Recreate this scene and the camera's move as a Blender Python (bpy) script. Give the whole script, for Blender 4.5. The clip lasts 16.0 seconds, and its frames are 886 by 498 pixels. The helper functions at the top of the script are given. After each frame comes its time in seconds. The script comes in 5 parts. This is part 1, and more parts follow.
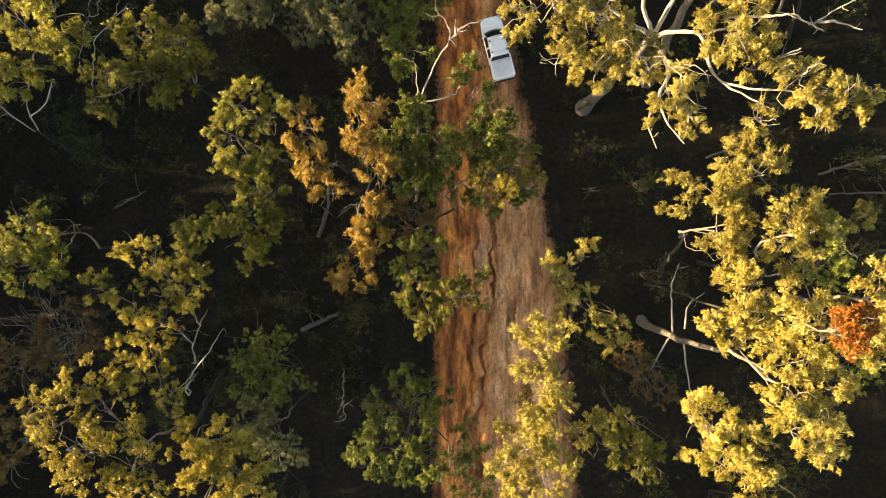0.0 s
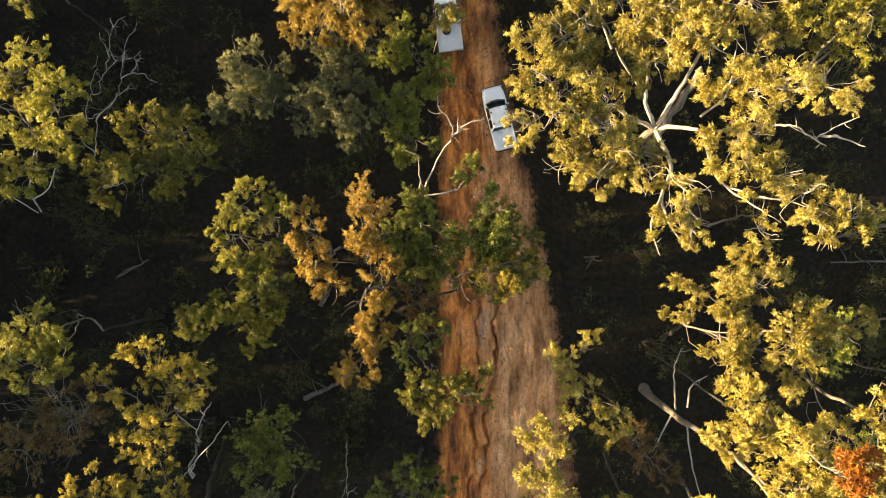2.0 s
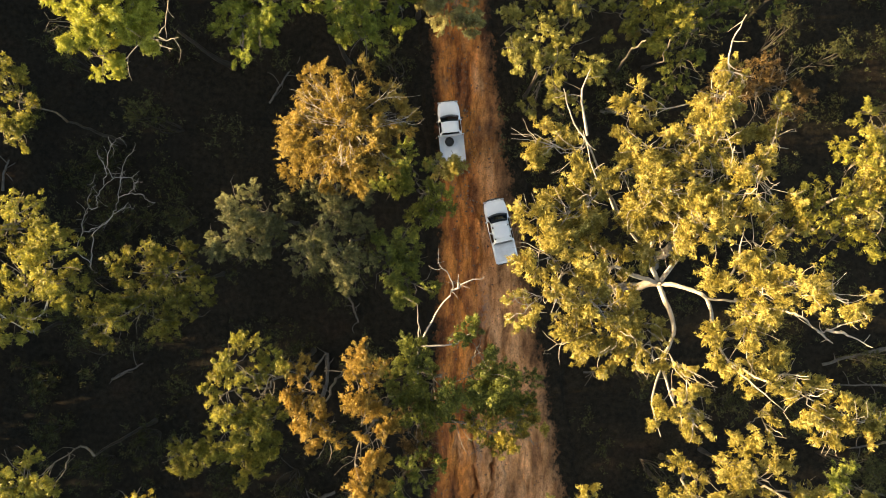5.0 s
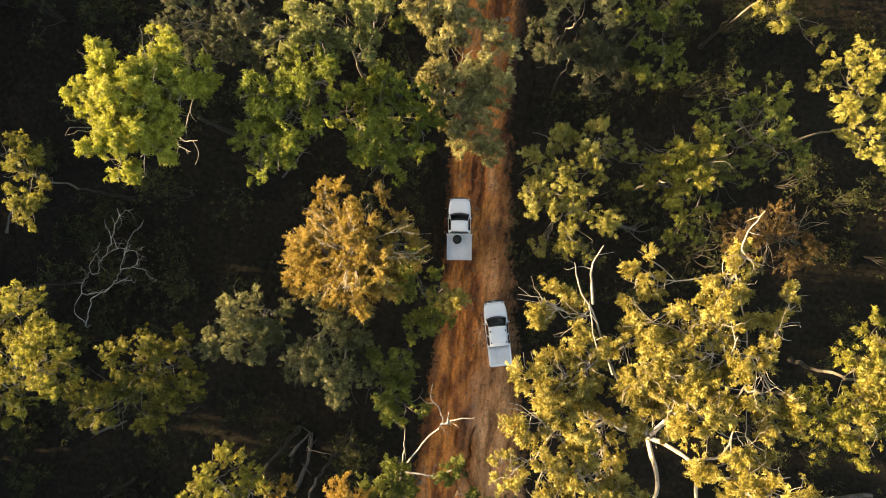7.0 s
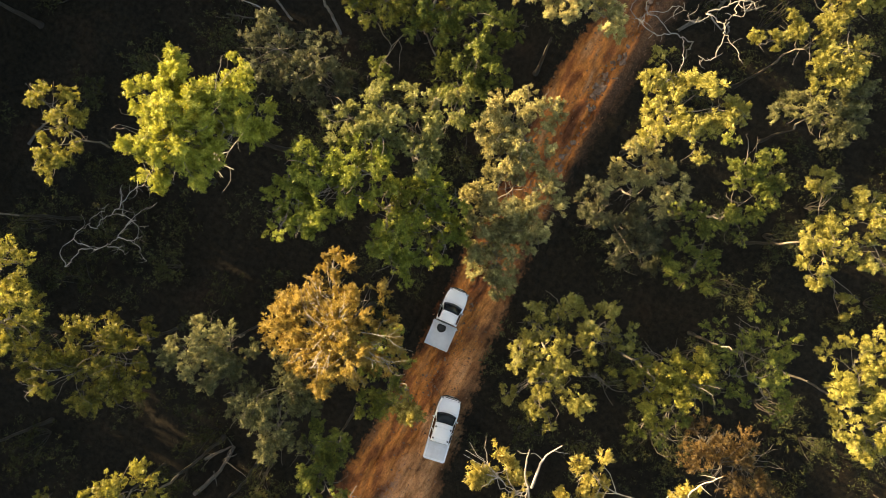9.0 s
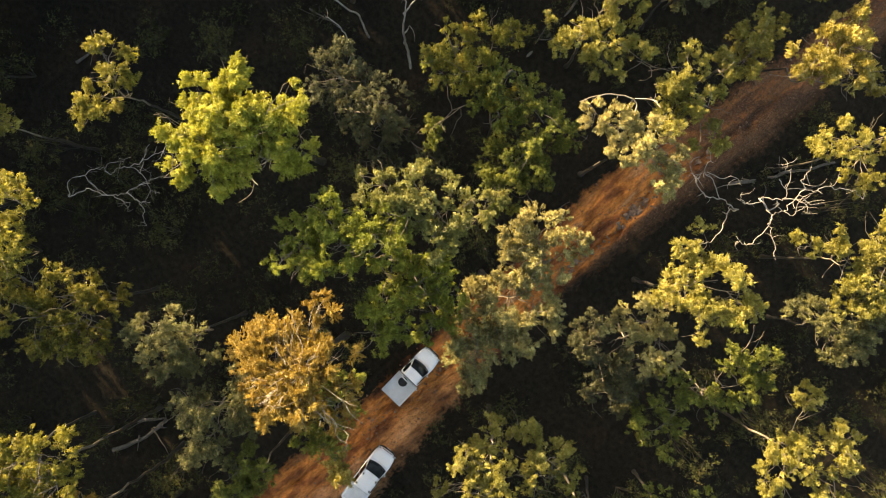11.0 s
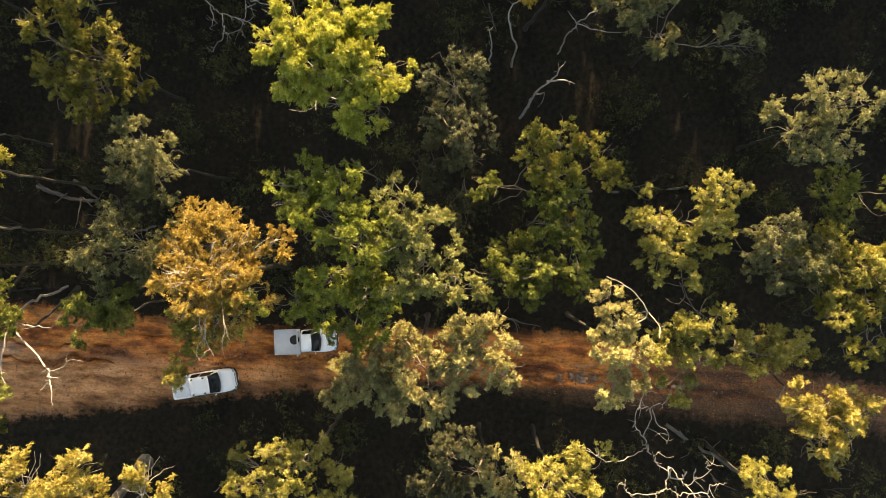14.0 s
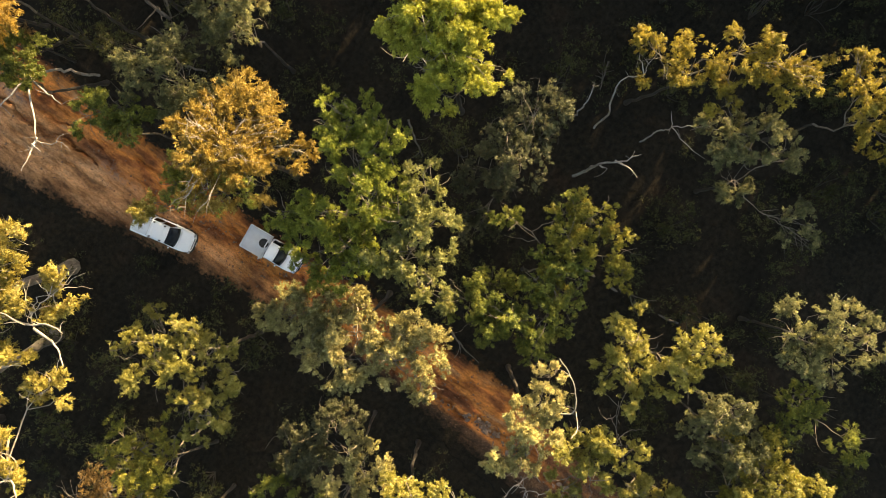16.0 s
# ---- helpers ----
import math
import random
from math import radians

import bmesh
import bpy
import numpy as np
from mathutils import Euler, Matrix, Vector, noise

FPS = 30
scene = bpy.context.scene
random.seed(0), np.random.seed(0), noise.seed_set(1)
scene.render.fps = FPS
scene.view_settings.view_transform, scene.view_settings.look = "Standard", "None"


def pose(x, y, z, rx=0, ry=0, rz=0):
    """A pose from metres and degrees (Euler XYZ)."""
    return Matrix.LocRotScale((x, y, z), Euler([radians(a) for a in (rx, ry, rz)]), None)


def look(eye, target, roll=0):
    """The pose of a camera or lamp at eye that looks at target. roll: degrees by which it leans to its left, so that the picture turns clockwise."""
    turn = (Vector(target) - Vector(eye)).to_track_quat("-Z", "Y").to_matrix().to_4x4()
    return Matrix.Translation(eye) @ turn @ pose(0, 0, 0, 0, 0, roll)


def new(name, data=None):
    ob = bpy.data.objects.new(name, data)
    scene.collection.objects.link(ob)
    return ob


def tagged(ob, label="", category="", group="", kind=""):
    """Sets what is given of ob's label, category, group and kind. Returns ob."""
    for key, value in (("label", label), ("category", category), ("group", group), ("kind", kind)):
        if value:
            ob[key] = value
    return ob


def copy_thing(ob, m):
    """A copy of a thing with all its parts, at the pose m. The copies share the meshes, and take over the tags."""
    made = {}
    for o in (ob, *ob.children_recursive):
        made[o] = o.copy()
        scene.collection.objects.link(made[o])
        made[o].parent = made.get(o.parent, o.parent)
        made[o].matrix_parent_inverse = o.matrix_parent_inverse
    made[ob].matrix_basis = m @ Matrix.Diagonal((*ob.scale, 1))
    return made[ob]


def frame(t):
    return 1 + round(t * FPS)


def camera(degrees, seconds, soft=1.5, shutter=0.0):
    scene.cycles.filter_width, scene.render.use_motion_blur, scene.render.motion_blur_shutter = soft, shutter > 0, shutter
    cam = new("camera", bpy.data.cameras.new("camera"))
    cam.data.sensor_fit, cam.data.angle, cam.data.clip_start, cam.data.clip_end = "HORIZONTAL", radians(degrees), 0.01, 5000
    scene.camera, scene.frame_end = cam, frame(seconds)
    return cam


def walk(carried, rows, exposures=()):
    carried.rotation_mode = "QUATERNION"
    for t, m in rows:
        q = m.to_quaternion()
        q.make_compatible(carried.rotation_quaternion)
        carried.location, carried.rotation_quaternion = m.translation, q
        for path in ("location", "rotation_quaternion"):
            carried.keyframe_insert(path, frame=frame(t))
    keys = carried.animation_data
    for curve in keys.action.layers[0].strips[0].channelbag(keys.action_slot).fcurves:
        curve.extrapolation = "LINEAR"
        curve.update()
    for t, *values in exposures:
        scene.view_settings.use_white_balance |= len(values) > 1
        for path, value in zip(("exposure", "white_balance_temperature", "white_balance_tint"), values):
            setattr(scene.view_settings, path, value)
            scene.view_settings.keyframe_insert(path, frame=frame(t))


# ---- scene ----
cam = camera(72.0, 16.0, soft=1.0)

PATH = [
    (0, -0.000, 0.000, 50.881, -0.00),
    (0.5, -0.049, 1.426, 50.941, -0.12),
    (1, -0.080, 2.838, 50.960, -0.20),
    (1.5, -0.137, 4.247, 50.942, -0.23),
    (2, -0.180, 5.713, 50.897, -0.21),
    (2.5, -0.208, 7.117, 50.814, -0.24),
    (3, -0.219, 8.609, 50.759, -0.26),
    (3.2, -0.228, 9.217, 50.748, -0.27),
    (5.3, -0.211, 15.978, 50.199, 1.51),
    (5.5, -0.266, 16.723, 50.208, 1.88),
    (6, -0.410, 18.720, 50.135, 3.28),
    (6.5, -0.627, 20.718, 50.063, 5.08),
    (7, -0.942, 22.783, 50.079, 7.65),
    (7.5, -1.313, 24.726, 50.046, 11.16),
    (8, -1.849, 26.534, 50.069, 16.95),
    (8.5, -2.515, 28.124, 50.117, 23.33),
    (9, -3.363, 29.646, 50.141, 30.38),
    (9.2, -3.702, 30.193, 50.140, 33.05),
    (11.3, -7.483, 34.066, 49.822, 53.41),
    (11.5, -7.882, 34.380, 49.779, 55.40),
    (12, -8.870, 35.015, 49.740, 61.71),
    (12.5, -9.554, 35.389, 49.757, 68.58),
    (13, -9.717, 35.481, 49.746, 76.14),
    (13.5, -9.814, 35.518, 49.705, 85.57),
    (14, -9.986, 35.547, 49.668, 94.84),
    (14.5, -10.165, 35.550, 49.640, 104.16),
    (15, -10.327, 35.512, 49.610, 112.22),
    (15.5, -10.460, 35.515, 49.610, 119.88),
    (16, -10.586, 35.517, 49.610, 127.16),
]
LIGHT = [(0.0, 2.53, 7150, 11), (16.0, 2.53, 7150, 11)]  # stops, kelvin, tint
walk(cam, [(t, pose(x, y, z, 0, 0, turn) @ pose(0, 0, 0, -0.56, 0, 0) @ pose(0, 0, 0, 0, 1.50, 0)) for t, x, y, z, turn in PATH], LIGHT)

# ---- sky and sun: late sun, low in the west (-x) ----
SUN_HEIGHT, SUN_FROM = 10.5, 183.0  # degrees above the horizon; bearing the light comes from, counted from +x
world = bpy.data.worlds.new("sky")
scene.world = world
world.use_nodes = True
wn = world.node_tree.nodes
sky = wn.new("ShaderNodeTexSky")
sky.sky_type, sky.sun_disc = "NISHITA", False
sky.ozone_density, sky.dust_density = 0.4, 2.0
sky.sun_elevation, sky.sun_rotation = radians(SUN_HEIGHT), radians(90 - SUN_FROM)
world.node_tree.links.new(sky.outputs["Color"], wn["Background"].inputs["Color"])
wn["Background"].inputs["Strength"].default_value = 0.093
sun = new("sun", bpy.data.lights.new("sun", "SUN"))
sun.data.energy, sun.data.angle, sun.data.color = 5.0, radians(0.6), (1.0, 0.775, 0.44)
d = Vector((math.cos(radians(SUN_FROM)) * math.cos(radians(SUN_HEIGHT)), math.sin(radians(SUN_FROM)) * math.cos(radians(SUN_HEIGHT)), math.sin(radians(SUN_HEIGHT))))
sun.matrix_world = look(d * 100, (0, 0, 0))


# ---- materials ----
def shader(name):
    m = bpy.data.materials.new(name)
    m.use_nodes = True
    nt = m.node_tree
    return m, nt, nt.nodes["Principled BSDF"]


def node(nt, kind, **values):
    n = nt.nodes.new(kind)
    for key, value in values.items():
        n.inputs[key.replace("_", " ")].default_value = value
    return n


def ramp(nt, source, stops):
    r = nt.nodes.new("ShaderNodeValToRGB")
    els = r.color_ramp.elements
    while len(els) < len(stops):
        els.new(0.5)
    for e, (p, c) in zip(els, stops):
        e.position, e.color = p, (*c, 1)
    nt.links.new(source, r.inputs["Fac"])
    return r.outputs["Color"]


def noise_at(nt, scale, detail=4.0, stretch=(1, 1, 1), rough=0.6):
    tc = nt.nodes.new("ShaderNodeTexCoord")
    mp = nt.nodes.new("ShaderNodeMapping")
    mp.inputs["Scale"].default_value = stretch
    nt.links.new(tc.outputs["Object"], mp.inputs["Vector"])
    n = node(nt, "ShaderNodeTexNoise", Scale=scale, Detail=detail, Roughness=rough)
    nt.links.new(mp.outputs["Vector"], n.inputs["Vector"])
    return n.outputs["Fac"]


def blend(nt, fac, a, b, mode="MIX"):
    m = nt.nodes.new("ShaderNodeMix")
    m.data_type, m.blend_type = "RGBA", mode
    for sock, v in ((m.inputs[0], fac), (m.inputs[6], a), (m.inputs[7], b)):
        if hasattr(v, "is_linked"):
            nt.links.new(v, sock)
        else:
            sock.default_value = v if isinstance(v, float) else (*v, 1)
    return m.outputs[2]


def bump(nt, bsdf, height, strength, distance):
    b = node(nt, "ShaderNodeBump", Strength=strength, Distance=distance)
    nt.links.new(height, b.inputs["Height"])
    nt.links.new(b.outputs["Normal"], bsdf.inputs["Normal"])


def leaf_material(name, dark, mid, light, glow=0.40, dead=0.35, gloss=0.38):
    """Leaves: a shade for each leaf, drifting from bough to bough; light passes through them."""
    m, nt, p = shader(name)
    dark, mid, light = (tuple(min(0.75, c * k * w) for c, w in zip(q, (1, 1, 0.86))) for q, k in ((dark, 0.80), (mid, 0.90), (light, 1.0)))
    geo = nt.nodes.new("ShaderNodeNewGeometry")
    info = nt.nodes.new("ShaderNodeObjectInfo")
    big = noise_at(nt, 1.3, 4.0, (1, 1, 1), 0.7)
    mix = node(nt, "ShaderNodeMath")
    mix.operation = "MULTIPLY_ADD"
    nt.links.new(geo.outputs["Random Per Island"], mix.inputs[0])
    mix.inputs[1].default_value = 0.22
    nt.links.new(big, mix.inputs[2])
    col = ramp(nt, mix.outputs[0], [(0.38, dark), (0.63, mid), (0.86, light)])
    dying = noise_at(nt, 0.9, 5.0, (1, 1, 1), 0.75)
    old = ramp(nt, dying, [(0.56, (0, 0, 0)), (0.68, (dead, dead, dead))])
    col = blend(nt, old, col, blend(nt, 0.55, mid, (0.26, 0.10, 0.025)))
    hue = node(nt, "ShaderNodeHueSaturation", Saturation=1.0)
    spread = node(nt, "ShaderNodeMapRange", To_Min=0.80, To_Max=1.2)
    nt.links.new(info.outputs["Random"], spread.inputs["Value"])
    nt.links.new(spread.outputs["Result"], hue.inputs["Value"])
    nt.links.new(col, hue.inputs["Color"])
    nt.links.new(hue.outputs["Color"], p.inputs["Base Color"])
    p.inputs["Roughness"].default_value, p.inputs["Specular IOR Level"].default_value = 0.48, gloss
    tr = nt.nodes.new("ShaderNodeBsdfTranslucent")
    nt.links.new(hue.outputs["Color"], tr.inputs["Color"])
    both = node(nt, "ShaderNodeMixShader", Fac=glow)
    nt.links.new(p.outputs[0], both.inputs[1])
    nt.links.new(tr.outputs[0], both.inputs[2])
    nt.links.new(both.outputs[0], nt.nodes["Material Output"].inputs["Surface"])
    return m


LEAVES = {
    "gold": leaf_material("gold_leaves", (0.128, 0.104, 0.016), (0.37, 0.305, 0.068), (0.74, 0.65, 0.27), dead=0.6),
    "pale": leaf_material("pale_yellow_leaves", (0.13, 0.121, 0.024), (0.345, 0.316, 0.074), (0.63, 0.57, 0.22)),
    "orange": leaf_material("orange_leaves", (0.135, 0.085, 0.016), (0.40, 0.25, 0.045), (0.66, 0.475, 0.15), dead=0.55),
    "lime": leaf_material("lime_leaves", (0.128, 0.14, 0.018), (0.325, 0.33, 0.046), (0.56, 0.55, 0.13)),
    "green": leaf_material("green_leaves", (0.064, 0.08, 0.018), (0.172, 0.198, 0.042), (0.5, 0.5, 0.115)),
    "honey": leaf_material("honey_leaves", (0.15, 0.10, 0.02), (0.39, 0.265, 0.052), (0.70, 0.53, 0.17), dead=0.4),
    "spring": leaf_material("fresh_green_leaves", (0.09, 0.112, 0.017), (0.255, 0.292, 0.042), (0.58, 0.60, 0.12)),
    "grey": leaf_material("grey_leaves", (0.12, 0.113, 0.055), (0.345, 0.302, 0.132), (0.76, 0.685, 0.34)),
    "olive": leaf_material("olive_leaves", (0.084, 0.086, 0.015), (0.222, 0.208, 0.036), (0.54, 0.48, 0.1), dead=0.55),
    "amber": leaf_material("amber_leaves", (0.105, 0.085, 0.014), (0.28, 0.225, 0.036), (0.66, 0.53, 0.11), dead=0.5),
    # sunlit tone of the green gum's top, put into the leaf colour
    "sage": leaf_material("sunlit_sage_leaves", (0.10, 0.108, 0.034), (0.275, 0.28, 0.092), (0.62, 0.60, 0.27)),
    "rust": leaf_material("rust_leaves", (0.16, 0.045, 0.008), (0.34, 0.12, 0.015), (0.46, 0.20, 0.03)),
    "slate": leaf_material("slate_grey_leaves", (0.046, 0.05, 0.029), (0.098, 0.102, 0.058), (0.2, 0.198, 0.112)),
    "dusk": leaf_material("dull_olive_leaves", (0.072, 0.076, 0.038), (0.19, 0.19, 0.092), (0.5, 0.47, 0.215)),
    "dry": leaf_material("dry_brown_leaves", (0.065, 0.042, 0.016), (0.17, 0.105, 0.04), (0.33, 0.22, 0.09)),
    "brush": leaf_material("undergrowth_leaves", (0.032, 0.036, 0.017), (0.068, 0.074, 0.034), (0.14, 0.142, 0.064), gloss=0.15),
}


def bark_material(name, pale, dark, amount):
    m, nt, p = shader(name)
    fine = noise_at(nt, 9.0, 5.0, (1, 1, 0.25))
    wide = noise_at(nt, 1.1, 3.0)
    col = ramp(nt, fine, [(0.25, dark), (0.6, pale), (0.9, tuple(min(1, c * 1.15) for c in pale))])
    stain = ramp(nt, wide, [(0.35, (1, 1, 1)), (0.75, (1 - amount, 1 - amount * 1.05, 1 - amount * 1.1))])
    nt.links.new(blend(nt, 1.0, col, stain, "MULTIPLY"), p.inputs["Base Color"])
    p.inputs["Roughness"].default_value = 0.75
    bump(nt, p, fine, 0.5, 0.03)
    return m


ROUGH_BARK = bark_material("grey_trunk_bark", (0.055, 0.047, 0.039), (0.026, 0.021, 0.018), 0.4)
GREAT_BARK = bark_material("grey_gum_trunk", (0.20, 0.175, 0.15), (0.08, 0.066, 0.054), 0.45)
BARK = bark_material("grey_brown_limb_bark", (0.22, 0.187, 0.152), (0.10, 0.08, 0.06), 0.5)
PALE_BARK = bark_material("white_gum_bark", (0.47, 0.42, 0.355), (0.22, 0.18, 0.14), 0.4)
DEAD = bark_material("bleached_dead_wood", (0.40, 0.365, 0.33), (0.18, 0.155, 0.14), 0.45)
LOGWOOD = bark_material("weathered_log", (0.14, 0.12, 0.10), (0.055, 0.045, 0.036), 0.4)


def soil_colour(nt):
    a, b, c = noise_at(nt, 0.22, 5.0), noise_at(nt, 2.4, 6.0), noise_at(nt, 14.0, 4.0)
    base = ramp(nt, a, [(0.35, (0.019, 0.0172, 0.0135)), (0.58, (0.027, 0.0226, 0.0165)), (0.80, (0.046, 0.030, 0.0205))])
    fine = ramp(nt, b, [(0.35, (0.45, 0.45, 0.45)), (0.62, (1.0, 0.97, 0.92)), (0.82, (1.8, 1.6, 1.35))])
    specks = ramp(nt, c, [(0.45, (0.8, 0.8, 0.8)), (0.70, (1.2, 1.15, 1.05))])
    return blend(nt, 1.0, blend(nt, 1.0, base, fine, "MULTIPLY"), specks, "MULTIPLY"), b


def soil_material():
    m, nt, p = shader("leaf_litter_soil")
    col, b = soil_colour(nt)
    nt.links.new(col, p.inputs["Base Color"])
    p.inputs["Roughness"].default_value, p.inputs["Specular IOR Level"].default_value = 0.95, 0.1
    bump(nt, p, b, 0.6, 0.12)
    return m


def dirt_material(soil):
    """Red track dirt: streaks along the wheel lines, orange clay to one side, paler dusty gravel to the other, litter drifting in from the verge."""
    m, nt, p = shader("red_track_dirt")
    tc = nt.nodes.new("ShaderNodeTexCoord")
    sep = nt.nodes.new("ShaderNodeSeparateXYZ")
    nt.links.new(tc.outputs["Object"], sep.inputs[0])
    streak = noise_at(nt, 1.0, 6.0, (0.75, 0.20, 1), 0.52)
    thin = noise_at(nt, 1.0, 5.0, (2.6, 0.5, 1), 0.65)
    blot = noise_at(nt, 0.5, 6.0, (1, 0.55, 1), 0.65)
    lumps = noise_at(nt, 3.2, 5.0, (1, 0.7, 1), 0.65)
    grit = noise_at(nt, 11.0, 5.0, (1, 0.7, 1), 0.7)
    clay = ramp(nt, streak, [(0.34, (0.13, 0.050, 0.024)), (0.44, (0.34, 0.122, 0.042)), (0.53, (0.66, 0.25, 0.062)), (0.60, (0.46, 0.19, 0.07)), (0.70, (0.56, 0.31, 0.15))])
    dust = ramp(nt, streak, [(0.34, (0.20, 0.10, 0.05)), (0.48, (0.50, 0.25, 0.112)), (0.66, (0.67, 0.38, 0.20))])
    side = node(nt, "ShaderNodeMapRange", From_Min=0.2, From_Max=3.0)
    wob = node(nt, "ShaderNodeMath")
    wob.operation = "MULTIPLY_ADD"
    nt.links.new(blot, wob.inputs[0])
    wob.inputs[1].default_value = 5.0
    lean = node(nt, "ShaderNodeMath")
    lean.operation = "SUBTRACT"
    nt.links.new(sep.outputs["X"], lean.inputs[0])
    lean.inputs[1].default_value = 3.0
    nt.links.new(lean.outputs[0], wob.inputs[2])
    nt.links.new(wob.outputs[0], side.inputs["Value"])
    col = blend(nt, side.outputs["Result"], clay, dust)
    for source, stops in ((blot, [(0.32, (0.64, 0.61, 0.59)), (0.54, (1.08, 1.08, 1.08)), (0.72, (1.35, 1.25, 1.1))]),
                          (thin, [(0.33, (0.58, 0.54, 0.51)), (0.50, (1.05, 1.05, 1.05)), (0.70, (1.2, 1.15, 1.1))]),
                          (lumps, [(0.36, (0.74, 0.72, 0.71)), (0.50, (1, 1, 1)), (0.70, (1.14, 1.11, 1.07))]),
                          (grit, [(0.36, (0.72, 0.70, 0.68)), (0.52, (1, 1, 1)), (0.70, (1.25, 1.2, 1.15))])):
        col = blend(nt, 1.0, col, ramp(nt, source, stops), "MULTIPLY")
    worn = nt.nodes.new("ShaderNodeAttribute")
    worn.attribute_name = "litter"
    drift = node(nt, "ShaderNodeMath")
    drift.operation = "MULTIPLY_ADD"
    nt.links.new(lumps, drift.inputs[0])
    drift.inputs[1].default_value = 0.9
    nt.links.new(worn.outputs["Fac"], drift.inputs[2])
    strewn = node(nt, "ShaderNodeMapRange", From_Min=0.55, From_Max=1.15, To_Max=0.88)
    nt.links.new(drift.outputs[0], strewn.inputs["Value"])
    brown = ramp(nt, grit, [(0.36, (0.035, 0.024, 0.017)), (0.55, (0.10, 0.064, 0.042)), (0.72, (0.20, 0.13, 0.085))])
    col = blend(nt, strewn.outputs["Result"], col, brown)
    bed = nt.nodes.new("ShaderNodeAttribute")
    bed.attribute_name = "silt"
    crust = node(nt, "ShaderNodeMath")
    crust.operation = "MULTIPLY"
    nt.links.new(bed.outputs["Fac"], crust.inputs[0])
    nt.links.new(ramp(nt, lumps, [(0.42, (0, 0, 0)), (0.56, (1, 1, 1))]), crust.inputs[1])
    col = blend(nt, crust.outputs[0], col, (0.20, 0.145, 0.125))
    rim = nt.nodes.new("ShaderNodeAttribute")
    rim.attribute_name = "verge"
    ragged = node(nt, "ShaderNodeMath")
    ragged.operation = "MULTIPLY_ADD"
    nt.links.new(lumps, ragged.inputs[0])
    ragged.inputs[1].default_value = 0.9
    nt.links.new(rim.outputs["Fac"], ragged.inputs[2])
    cover = node(nt, "ShaderNodeMapRange", From_Min=0.62, From_Max=1.12)
    nt.links.new(ragged.outputs[0], cover.inputs["Value"])
    col = blend(nt, cover.outputs["Result"], col, soil(nt)[0])
    nt.links.new(col, p.inputs["Base Color"])
    p.inputs["Roughness"].default_value, p.inputs["Specular IOR Level"].default_value = 0.95, 0.12
    both = node(nt, "ShaderNodeMath")
    nt.links.new(grit, both.inputs[0])
    nt.links.new(lumps, both.inputs[1])
    bump(nt, p, both.outputs[0], 0.7, 0.12)
    return m


def plain(name, colour, rough=0.5, metal=0.0, vary=0.12, scale=3.0, coat=0.0):
    m, nt, p = shader(name)
    n = noise_at(nt, scale, 4.0)
    lo = tuple(c * (1 - vary) for c in colour)
    hi = tuple(min(1, c * (1 + vary * 0.5)) for c in colour)
    nt.links.new(ramp(nt, n, [(0.3, lo), (0.7, hi)]), p.inputs["Base Color"])
    p.inputs["Roughness"].default_value, p.inputs["Metallic"].default_value, p.inputs["Coat Weight"].default_value = rough, metal, coat
    return m


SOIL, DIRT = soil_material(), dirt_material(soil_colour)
PAINT = plain("white_car_paint", (0.94, 0.95, 0.97), 0.3, 0, 0.03, 2.0, 0.4)
LINER = plain("dusty_white_lid", (0.74, 0.76, 0.79), 0.55, 0, 0.14, 2.2)
GLASS = plain("tinted_glass", (0.008, 0.011, 0.014), 0.08, 0, 0.1)
GLASS.node_tree.nodes["Principled BSDF"].inputs["Specular IOR Level"].default_value = 0.3
BLACK = plain("black_plastic", (0.018, 0.018, 0.018), 0.5, 0, 0.2)
RUBBER = plain("tyre_rubber", (0.022, 0.021, 0.020), 0.85, 0, 0.3)
ALLOY = plain("dull_aluminium", (0.66, 0.67, 0.69), 0.6, 0.0, 0.12, 1.5)
RIM = plain("alloy_rim", (0.5, 0.5, 0.52), 0.35, 0.8)
LAMP = plain("clear_headlamp", (0.6, 0.62, 0.65), 0.1, 0.3)
RED = plain("red_tail_lamp", (0.35, 0.02, 0.015), 0.2)
CLOD = plain("dry_clods", (0.21, 0.115, 0.068), 0.95, 0, 0.5, 4.0)
ROCK = plain("brown_rock", (0.29, 0.185, 0.125), 0.9, 0, 0.6, 4.0)


# ---- builders ----
def link_mesh(name, me, material, parent=None, label=""):
    me.materials.append(material)
    ob = new(name, me)
    if parent:
        ob.parent = parent
    if label:
        ob["label"] = label
    return ob


def part(name, bm, material, parent, label=""):
    me = bpy.data.meshes.new(name)
    bm.to_mesh(me)
    bm.free()
    return link_mesh(name, me, material, parent, label)


def array_mesh(name, verts, faces, smooth=False):
    """A mesh from arrays of places and of equal-sided faces."""
    me = bpy.data.meshes.new(name)
    n, k = faces.shape
    me.vertices.add(len(verts))
    me.vertices.foreach_set("co", np.ascontiguousarray(verts, dtype=np.float32).ravel())
    me.loops.add(n * k)
    me.loops.foreach_set("vertex_index", np.ascontiguousarray(faces, dtype=np.int32).ravel())
    me.polygons.add(n)
    me.polygons.foreach_set("loop_start", np.arange(0, n * k, k, dtype=np.int32))
    me.polygons.foreach_set("use_smooth", np.full(n, smooth))
    me.update(calc_edges=True)
    return me


def unit(v):
    return v / np.maximum(np.linalg.norm(v, axis=-1, keepdims=True), 1e-9)


